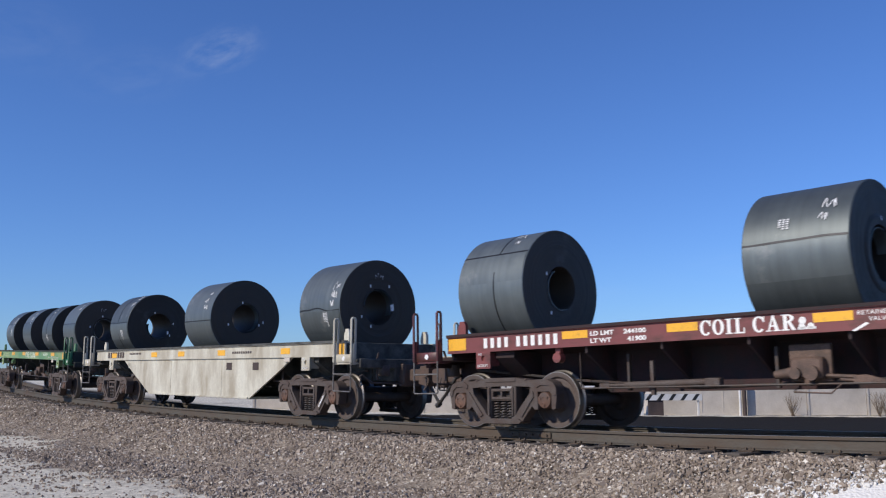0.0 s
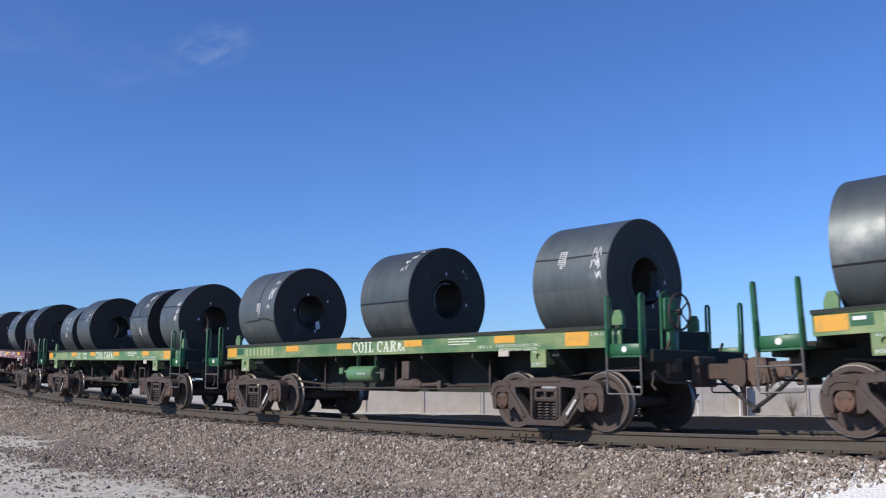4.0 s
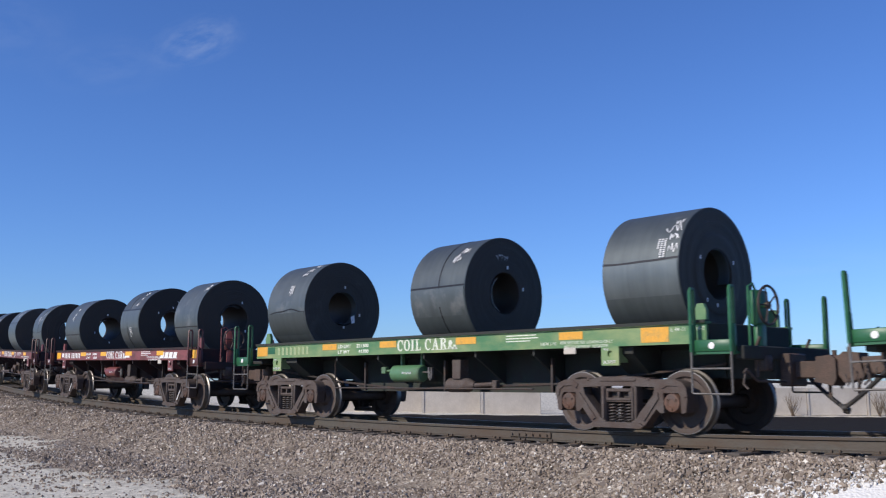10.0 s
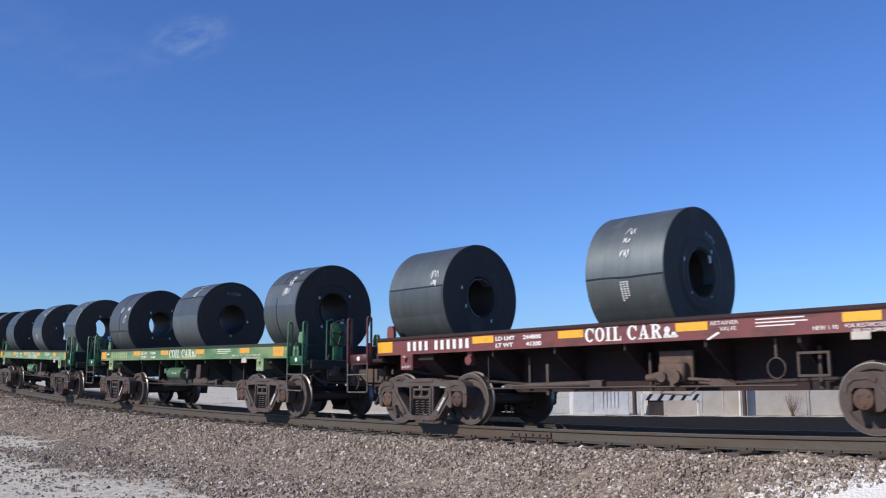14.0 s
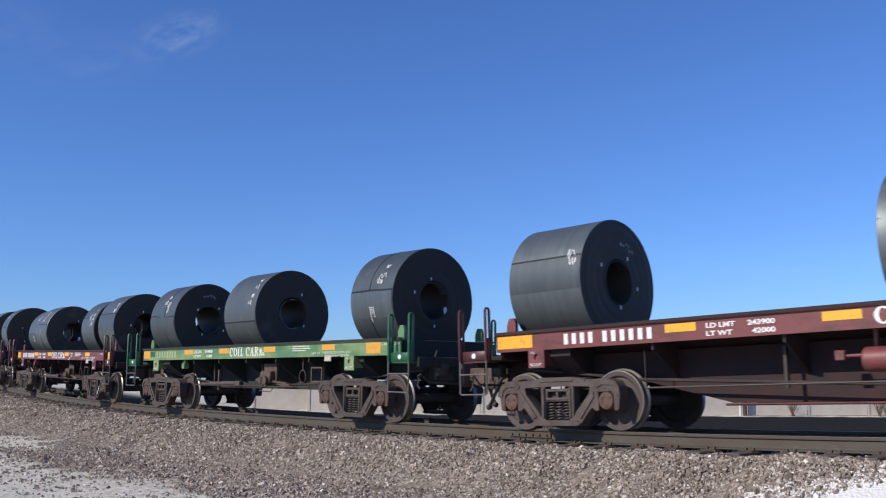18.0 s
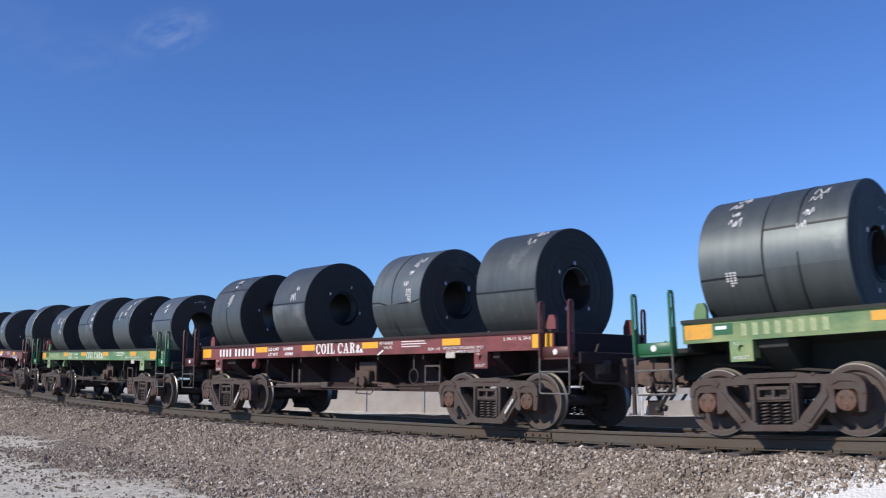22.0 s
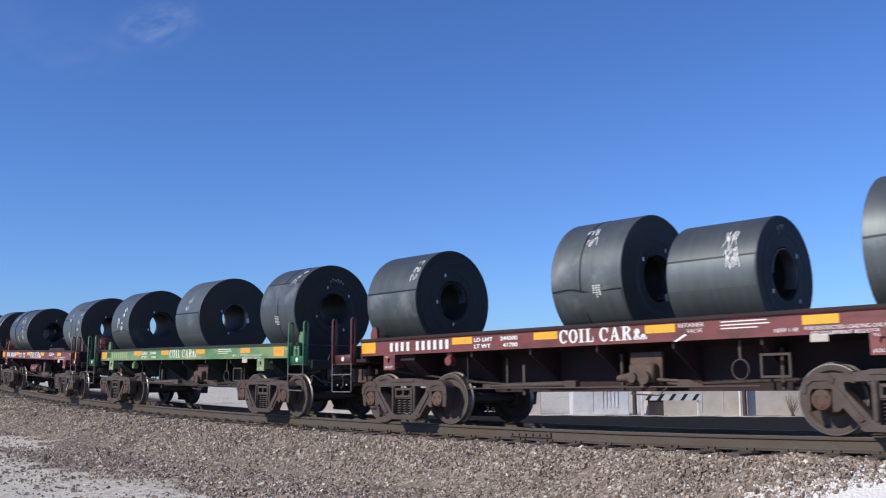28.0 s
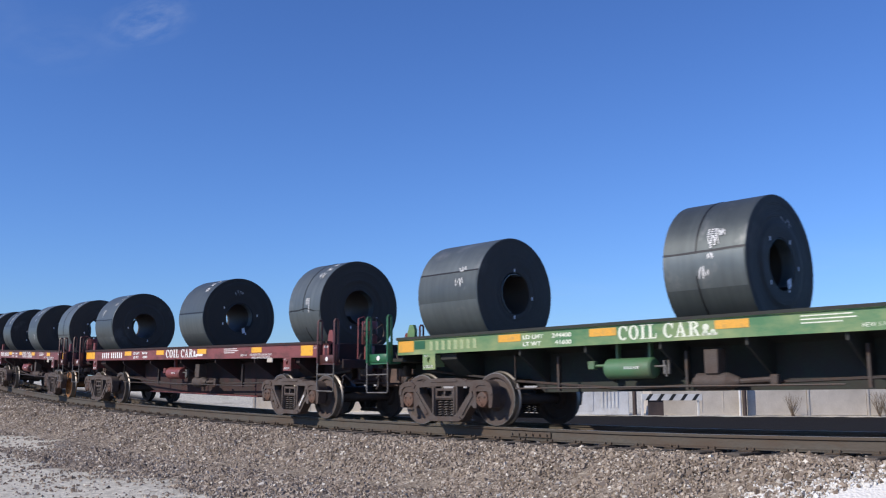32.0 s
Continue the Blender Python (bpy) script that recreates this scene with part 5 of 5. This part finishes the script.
bed = tagged(new("sleepers"), "weathered timber sleepers half buried in ballast", "sleepers", kind="structure")
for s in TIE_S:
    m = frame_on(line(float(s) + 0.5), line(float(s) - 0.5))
    tie = part("sleeper", "sleeper", build_tie, M["tie"], bed, "", m)
    for y in (0.7535, -0.7535):
        part("tie_plate", "tie_plate", build_plate, M["rail"], tie, "", (0, y, 0))


def joint(bm):
    box(bm, -0.42, 0.42, 0.012, 0.036, -0.135, -0.05, 0.006)
    for i in range(6):
        x = -0.35 + i * 0.14
        rod(bm, (x, 0.03, -0.092), (x, 0.062, -0.092), 0.016, 6)


jb = thing("joint_bar", "bolted steel bar joining two rails", "rail joint")
jb.matrix_basis = frame_on(line(-2.6, 0.7535), line(-3.0, 0.7535))
part("fishplate", "fishplate", joint, M["rail"], jb)


# ------------------------------------------------------------------ beyond the train
def ground_at(x, y):
    return float(ground_height(np.array([x]), np.array([y]))[0][0])


def far_box(bm, x0, x1, z0, z1, y0=0.0, y1=0.25, bevel=0.01):
    box(bm, x0, x1, y0, y1, z0, z1, bevel)


wall = thing("low_wall", "long low pale concrete wall", "wall", kind="structure")
for i in range(13):
    x0 = 12.47 + i * 2.45

    def slab(bm):
        box(bm, 0, 2.43, 0, 0.22, -0.7, 0.44, 0.02)
        box(bm, -0.02, 0.06, -0.03, 0.0, -0.7, 0.40)
    part("wall_panel", "wall_panel", slab, M["concrete"], wall, "", (x0, WY, 0))
for i in range(5):
    x0 = -5.6 + i * 2.45
    part("wall_panel", "wall_panel", slab, M["concrete"], wall, "", (x0 - 2.6, WY + 0.2 + 0.5 * (4 - i), -0.02))

cab = thing("white_cabinet", "off-white metal cabinet with ribbed panels", "cabinet")
cab.location = (5.25, WY - 0.3, 0)


def cabinet(bm):
    box(bm, 0, 2.3, 0, 0.9, -0.66, 0.5, 0.02)
    for i in range(5):
        box(bm, 1.2 + i * 0.15, 1.26 + i * 0.15, -0.02, 0.0, -0.35, 0.35)


part("cabinet_body", "cabinet_body", cabinet, M["panel"], cab)


def louvre(bm):
    box(bm, 0.06, 0.85, -0.015, 0.0, -0.5, 0.42, 0.006)


part("cabinet_door", "cabinet_door", louvre, M["panel"], cab)

gate = thing("striped_barrier", "white barrier board with black slanting stripes", "barrier")
gate.location = (8.05, WY - 0.5, 0)


def board(bm):
    box(bm, 0, 2.42, 0, 0.04, -0.07, 0.19)


part("barrier_board", "barrier_board", board, M["panel"], gate)
for i in range(5):
    def stripe(bm):
        extrude_xz(bm, [(0, -0.07), (0.15, -0.07), (0.34, 0.19), (0.19, 0.19)], -0.004, 0.0)
    part("stripe", "stripe", stripe, M["black"], gate, "", (0.12 + i * 0.47, 0, 0))
for x, m, w in ((0.02, "panel", 0.09), (2.28, "panel", 0.07), (0.25, "dark", 0.62)):
    def post(bm):
        box(bm, -w / 2, w / 2, 0.05, 0.13, -0.75, -0.07 if m == "dark" else 0.19, 0.006)
    part("post", ("barrier_post", x), post, M[m], gate, "", (x + (w / 2 if m == "dark" else 0), 0, 0))

back = thing("equipment_shed", "low beige shed with flat panels", "shed")
back.location = (7.6, WY + 0.35, 0)


def shed(bm):
    box(bm, 1.0, 4.85, 0, 1.6, -0.75, 0.5, 0.02)
    box(bm, 3.05, 3.1, -0.012, 0, -0.6, 0.45)
    box(bm, 3.95, 3.98, -0.012, 0, -0.6, 0.45)


part("shed_body", "shed_body", shed, M["concrete"], back)
for x, m in ((7.8, "dark"), (12.28, "dark"), (12.1, "panel")):
    pst = thing("marker_post", "dark brown timber post by the wall" if m == "dark" else "slim white metal post by the wall", "post")
    pst.location = (x, WY - 0.2, 0)

    def pole(bm):
        rod(bm, (0, 0, -0.75), (0, 0, 0.62), 0.085 if m == "dark" else 0.05, 10)
    part("post_shaft", ("post_shaft", m), pole, M[m], pst, "", None, 40)


def shrub(x, y, h, seed):
    rnd = random.Random(seed)
    sh = thing("dry_shrub", "leafless brown shrub against the pale wall", "shrub", "dry shrubs")
    sh.location = (x, y, ground_at(x, y))

    def twigs(bm):
        for i in range(26):
            p = Vector((rnd.uniform(-0.05, 0.05), rnd.uniform(-0.05, 0.05), 0))
            d = Vector((rnd.uniform(-0.5, 0.5), rnd.uniform(-0.4, 0.4), 1)).normalized()
            r = 0.011
            for j in range(4):
                q = p + d * h * rnd.uniform(0.2, 0.32)
                rod(bm, p, q, r, 4, r * 0.7)
                if j > 0:
                    rod(bm, p, p + (d + Vector((rnd.uniform(-1, 1), rnd.uniform(-1, 1), 0.2))).normalized() * h * 0.22, r * 0.6, 4, r * 0.3)
                p, r = q, r * 0.7
                d = (d + Vector((rnd.uniform(-0.35, 0.35), rnd.uniform(-0.35, 0.35), 0.1))).normalized()
    part("branching_stem", ("branching_stem", seed), twigs, M["twig"], sh)


for i, (x, h) in enumerate(((14.1, 0.85), (17.6, 1.0), (17.9, 0.9), (20.5, 0.9))):
    shrub(x, WY - 0.55, h, 31 + i)

# ------------------------------------------------------------------ sky: thin wisps of cloud
def wisp_material(name, strength, lo, hi):
    m = bpy.data.materials.new(name)
    m.use_nodes = True
    n, l = m.node_tree.nodes, m.node_tree.links
    n.remove(n["Principled BSDF"])
    co = n.new("ShaderNodeTexCoord")
    ns = n.new("ShaderNodeTexNoise")
    ns.inputs["Scale"].default_value, ns.inputs["Detail"].default_value, ns.inputs["Roughness"].default_value = 3.4, 8, 0.6
    mp = n.new("ShaderNodeMapping")
    mp.inputs["Scale"].default_value = (1.0, 1.0, 1.3)
    mp.inputs["Rotation"].default_value = (0, radians(25), 0)
    l.new(co.outputs["Generated"], mp.inputs["Vector"])
    l.new(mp.outputs[0], ns.inputs["Vector"])
    gr = n.new("ShaderNodeTexGradient")
    gr.gradient_type = "SPHERICAL"
    m2 = n.new("ShaderNodeMapping")
    m2.inputs["Location"].default_value = (-1, 0, -1)
    m2.inputs["Scale"].default_value = (2, 0, 2)
    l.new(co.outputs["Generated"], m2.inputs["Vector"])
    l.new(m2.outputs[0], gr.inputs["Vector"])
    mr = n.new("ShaderNodeMapRange")
    mr.inputs["From Min"].default_value, mr.inputs["From Max"].default_value = lo, hi
    l.new(ns.outputs["Fac"], mr.inputs["Value"])
    mu = n.new("ShaderNodeMath")
    mu.operation = "MULTIPLY"
    l.new(mr.outputs[0], mu.inputs[0])
    l.new(gr.outputs["Fac"], mu.inputs[1])
    m3 = n.new("ShaderNodeMath")
    m3.operation = "MULTIPLY"
    m3.inputs[1].default_value = strength
    l.new(mu.outputs[0], m3.inputs[0])
    tr, em, mx = n.new("ShaderNodeBsdfTransparent"), n.new("ShaderNodeEmission"), n.new("ShaderNodeMixShader")
    em.inputs["Color"].default_value, em.inputs["Strength"].default_value = (0.80, 0.86, 0.95, 1), 0.95
    l.new(m3.outputs[0], mx.inputs[0])
    l.new(tr.outputs[0], mx.inputs[1])
    l.new(em.outputs[0], mx.inputs[2])
    l.new(mx.outputs[0], n["Material Output"].inputs["Surface"])
    return m


SKY_D = 1500.0
FPX = 784 / math.tan(radians(50.43 / 2))


def sky_place(px, py, d=SKY_D):
    """A place d metres off in the direction (px, py) of the picture plane."""
    v = AIM.to_3x3() @ Vector(((px - 784) / FPX, (441 - py) / FPX, -1))
    return Vector(EYE) + v.normalized() * d


CLOUDS = []


def cloud(px, py, w, h, mat, drift, turn=0.0):
    k = SKY_D / FPX
    me = bpy.data.meshes.new("cloud")
    bm = bmesh.new()
    bmesh.ops.create_grid(bm, x_segments=8, y_segments=8, size=0.5, matrix=Matrix.Rotation(radians(90), 4, "X"))
    for v in bm.verts:
        v.co.y = 0.10 * (v.co.x ** 2 + v.co.z ** 2)
    bmesh.ops.scale(bm, vec=(w * k, 60, h * k), verts=bm.verts)
    bm.to_mesh(me)
    bm.free()
    me.materials.append(mat)
    ob = tagged(new("cloud", me), "thin white wisp of cloud in the blue sky", "cloud", "wisps of cloud")
    ob.visible_shadow = False
    rows = []
    for t in (0.0, 8.0, 16.0, 24.0, 32.0):
        p = sky_place(px + drift[0] * t, py + drift[1] * t)
        m = (Vector(EYE) - p).to_track_quat("-Y", "Z").to_matrix().to_4x4() @ Matrix.Rotation(radians(turn), 4, "Y")
        m.translation = p
        rows.append((t, m))
    CLOUDS.append((ob, rows))


wisp_a = wisp_material("bright_cloud_wisp", 0.21, 0.38, 0.78)
wisp_b = wisp_material("faint_cloud_wisp", 0.05, 0.34, 0.75)
cloud(390, 90, 185, 92, wisp_a, (-4.05, -1.62), -22)
cloud(235, 130, 260, 120, wisp_b, (-4.05, -1.62), -10)
cloud(40, 60, 260, 160, wisp_b, (-3.4, -1.5), 0)
cloud(1400, 470, 520, 90, wisp_b, (-0.6, -0.2), 0)
cloud(960, 520, 420, 60, wisp_b, (-0.6, -0.2), 0)

# ------------------------------------------------------------------ the train
# place of the train's zero mark against time, as powers of t
RUN = (-112.2151771, 8.306585334, 0.02583739229, -0.000229658785, 1.782411351e-05, -4.288201676e-07, 3.541087386e-09)
STD, LONG, BIG = (5.38, 4.1), (6.57, 5.3), (6.33, 5.09)
RED = "oxide-red steel coil car with white lettering and amber sheets"
GREEN = "faded green steel coil car with worn cream lettering"
# paint, near-side gear, half deck and truck centre, middle of the car, load figures, coils as (centre, width, radius)
TRAIN = [
    ("green", "valve", STD, 134.28, None, [(4.55, 1.3, .90), (1.6, 1.3, .91), (-1.45, 1.35, .91), (-4.4, 1.4, .93)]),
    ("white", "valve", BIG, 119.96, None, [(5.35, 1.25, .90), (0.3, 1.42, .92), (-5.12, 1.45, .93)]),
    ("red", "valve", STD, 105.61, ("244100", "41900"), [(4.45, 1.4, .95), (-0.60, 1.37, .93), (-4.33, 1.4, .97)]),
    ("green", "valve", STD, 92.39, ("243700", "42300"), [(4.46, 1.19, .85), (2.5, 1.2, .93), (-2.23, 1.3, .94), (-4.33, 1.22, .94)]),
    ("green", "tank", STD, 79.27, None, [(4.36, 1.44, .955), (-0.08, 1.40, .95), (-4.43, 1.42, .94)]),
    ("green", "valve", STD, 65.86, ("244700", "41300"), [(4.35, 1.4, .95), (0.15, 1.4, .95), (-4.3, 1.42, .93)]),
    ("red", "valve", STD, 52.66, ("244200", "41800"), [(4.6, 1.4, .92), (0.3, 1.4, .945), (-4.38, 1.36, .955)]),
    ("red", "tank", STD, 39.53, ("243900", "42100"), [(4.41, 1.4, .94), (-0.64, 1.36, .965), (-4.4, 1.38, .95)]),
    ("green", "tank", STD, 26.04, ("221300", "41700"), [(4.42, 1.37, .965), (-0.23, 1.38, .96), (-4.38, 1.28, .94)]),
    ("green", "tank", STD, 12.83, ("224700", "41300"), [(4.58, 1.38, .94), (0.09, 1.35, .95), (-4.27, 1.3, .94)]),
    ("green", "tank", STD, -0.50, ("244200", "41800"), [(4.46, 1.38, .96), (0.21, 1.42, .925), (-4.42, 1.29, .95)]),
    ("red", "valve", STD, -13.75, ("244800", "41200"), [(4.45, 1.4, .93), (0.05, 1.33, .95), (-4.35, 1.34, .98)]),
    ("red", "valve", STD, -27.15, ("244600", "41400"), [(4.35, 1.1, .86), (3.02, 1.33, .90), (-2.4, 1.25, .89), (-4.33, 1.43, .94)]),
    ("green", "valve", STD, -40.20, ("244420", "41800"), [(4.58, 1.4, .95), (0.53, 1.4, .96), (-4.43, 1.28, .97)]),
    ("red", "tank", LONG, -54.42, ("243900", "42000"), [(5.59, 1.38, .965), (0.04, 1.33, .955), (-5.68, 1.21, .97)]),
    ("green", "valve", STD, -68.30, ("244400", "41600"), [(4.58, 1.32, .885), (1.41, 1.38, .935), (-1.53, 1.29, .875), (-4.40, 1.28, .81)]),
    ("red", "valve", STD, -81.08, ("244000", "41900"), [(4.55, 1.3, .94), (1.89, 1.23, .955), (-1.58, 1.36, .92), (-4.36, 1.3, .95)]),
    ("green", "tank", STD, -93.97, ("244400", "41600"), [(4.62, 0.88, .945), (3.64, 1.06, .95), (-3.57, 0.95, .96), (-4.54, 0.95, .96)]),
    ("red", "tank", STD, -106.66, ("244000", "42000"), [(4.63, 0.9, .89), (3.54, 1.2, .92), (0.2, 1.42, .81), (-3.62, 1.1, .93), (-4.65, 0.92, .92)]),
    ("red", "tank", STD, -119.56, ("244800", "41200"), [(4.65, 0.9, .92), (3.69, 0.96, .91), (2.75, 0.88, .91), (-3.45, 1.02, .94), (-4.53, 1.08, .95)]),
    ("green", "valve", STD, -132.40, ("244400", "41600"), [(4.4, 1.26, .955), (0.0, 1.32, .97), (-4.3, 1.4, .95)]),
    ("red", "valve", STD, -145.15, ("244300", "41700"), [(4.65, 1.36, .91), (0.26, 1.28, .94), (-1.68, 1.33, .78), (-4.44, 1.38, .94)]),
    ("red", "tank", STD, -158.03, ("244600", "41400"), [(4.46, 1.4, .94), (0.0, 1.30, .95), (-4.39, 1.38, .95)]),
    ("red", "tank", LONG, -172.01, ("243100", "42900"), [(5.60, 1.33, .95), (-0.28, 1.36, .96), (-5.50, 1.18, .95)]),
    ("green", "tank", STD, -185.96, ("244400", "41600"), [(4.2, 1.42, .94), (-0.64, 1.23, .94)]),
]
SLOGAN = {7: True, 18: True}      # two red cars carry a large slanted mark
MOVERS = []
seed = 0
for i, (paint, gear, (half, tcentre), middle, load, coils) in enumerate(TRAIN):
    label = {"red": RED, "green": GREEN, "white": "long grimy white coil car with a deep slab-sided belly"}[paint]
    if half == LONG[0]:
        label = "extra-long oxide-red coil car with a deep fishbelly underframe"
    ahead = TRAIN[i - 1] if i else None
    behind = TRAIN[i + 1] if i + 1 < len(TRAIN) else None
    reach = [round((abs(n[3] - middle) - n[2][0] - half - 1.04) / 2, 2) if n else 0.7 for n in (ahead, behind)]
    car = build_car(paint, gear, half, tcentre, label, 10 if paint == "red" else 8, load, i, belly=paint == "white", end_brake="rear" if gear == "tank" else "front", xl=half == LONG[0], coil_word="COIL CAR", big_mark=i in SLOGAN, reach=reach, slip=i in (5, 10, 17))
    MOVERS.append((car, middle, tcentre, Matrix.Identity(4)))
    for x, w, r in coils:
        seed += 1
        c = add_coil(r, w, seed)
        MOVERS.append((c, middle, tcentre, Matrix.Translation((x, 0, Z_TOP - 0.015 + 0.78 * r))))


def build_timber(bm):
    box(bm, -0.95, 0.95, -0.55, -0.33, 0.0, 0.11, 0.01)
    box(bm, -0.85, 0.90, -0.20, 0.02, 0.0, 0.10, 0.01)
    box(bm, -0.60, 1.05, 0.12, 0.34, 0.0, 0.10, 0.01)


def lay_timber(middle, x, y, turn, label):
    host = [m for m in MOVERS if abs(m[1] - middle) < 0.01][0]
    wood = tagged(new("timber_dunnage", mesh_of("timber_dunnage", build_timber, M["timber"])), label, "timber", "timbers on the decks")
    MOVERS.append((wood, host[1], host[2], Matrix.Translation((x, y, Z_TOP)) @ Matrix.Rotation(radians(turn), 4, "Z")))


lay_timber(-119.56, -0.9, 0.2, 3, "dark loose timbers lying on the car deck")
lay_timber(79.27, 2.1, 0.1, -4, "dark loose timbers between two coils on the deck")


def motions():
    """The train rolls by, its wheels turn, and the clouds drift."""
    times = [i * 0.4 for i in range(81)]
    for ob, middle, tc, local in MOVERS:
        rows = []
        for t in times:
            s = middle + run(t)
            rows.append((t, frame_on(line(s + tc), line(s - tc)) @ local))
        walk(ob, rows)
    ticks = [i / 15 for i in range(481)]
    turns = [math.degrees((run(t) - run(0)) / R_WHEEL) for t in ticks]
    for ob, x, phase in ROLLING:
        walk(ob, [(t, pose(x, 0, R_WHEEL, 0, (a + phase) % 360.0, 0)) for t, a in zip(ticks, turns)])
    for ob, rows in CLOUDS:
        walk(ob, rows)


motions()
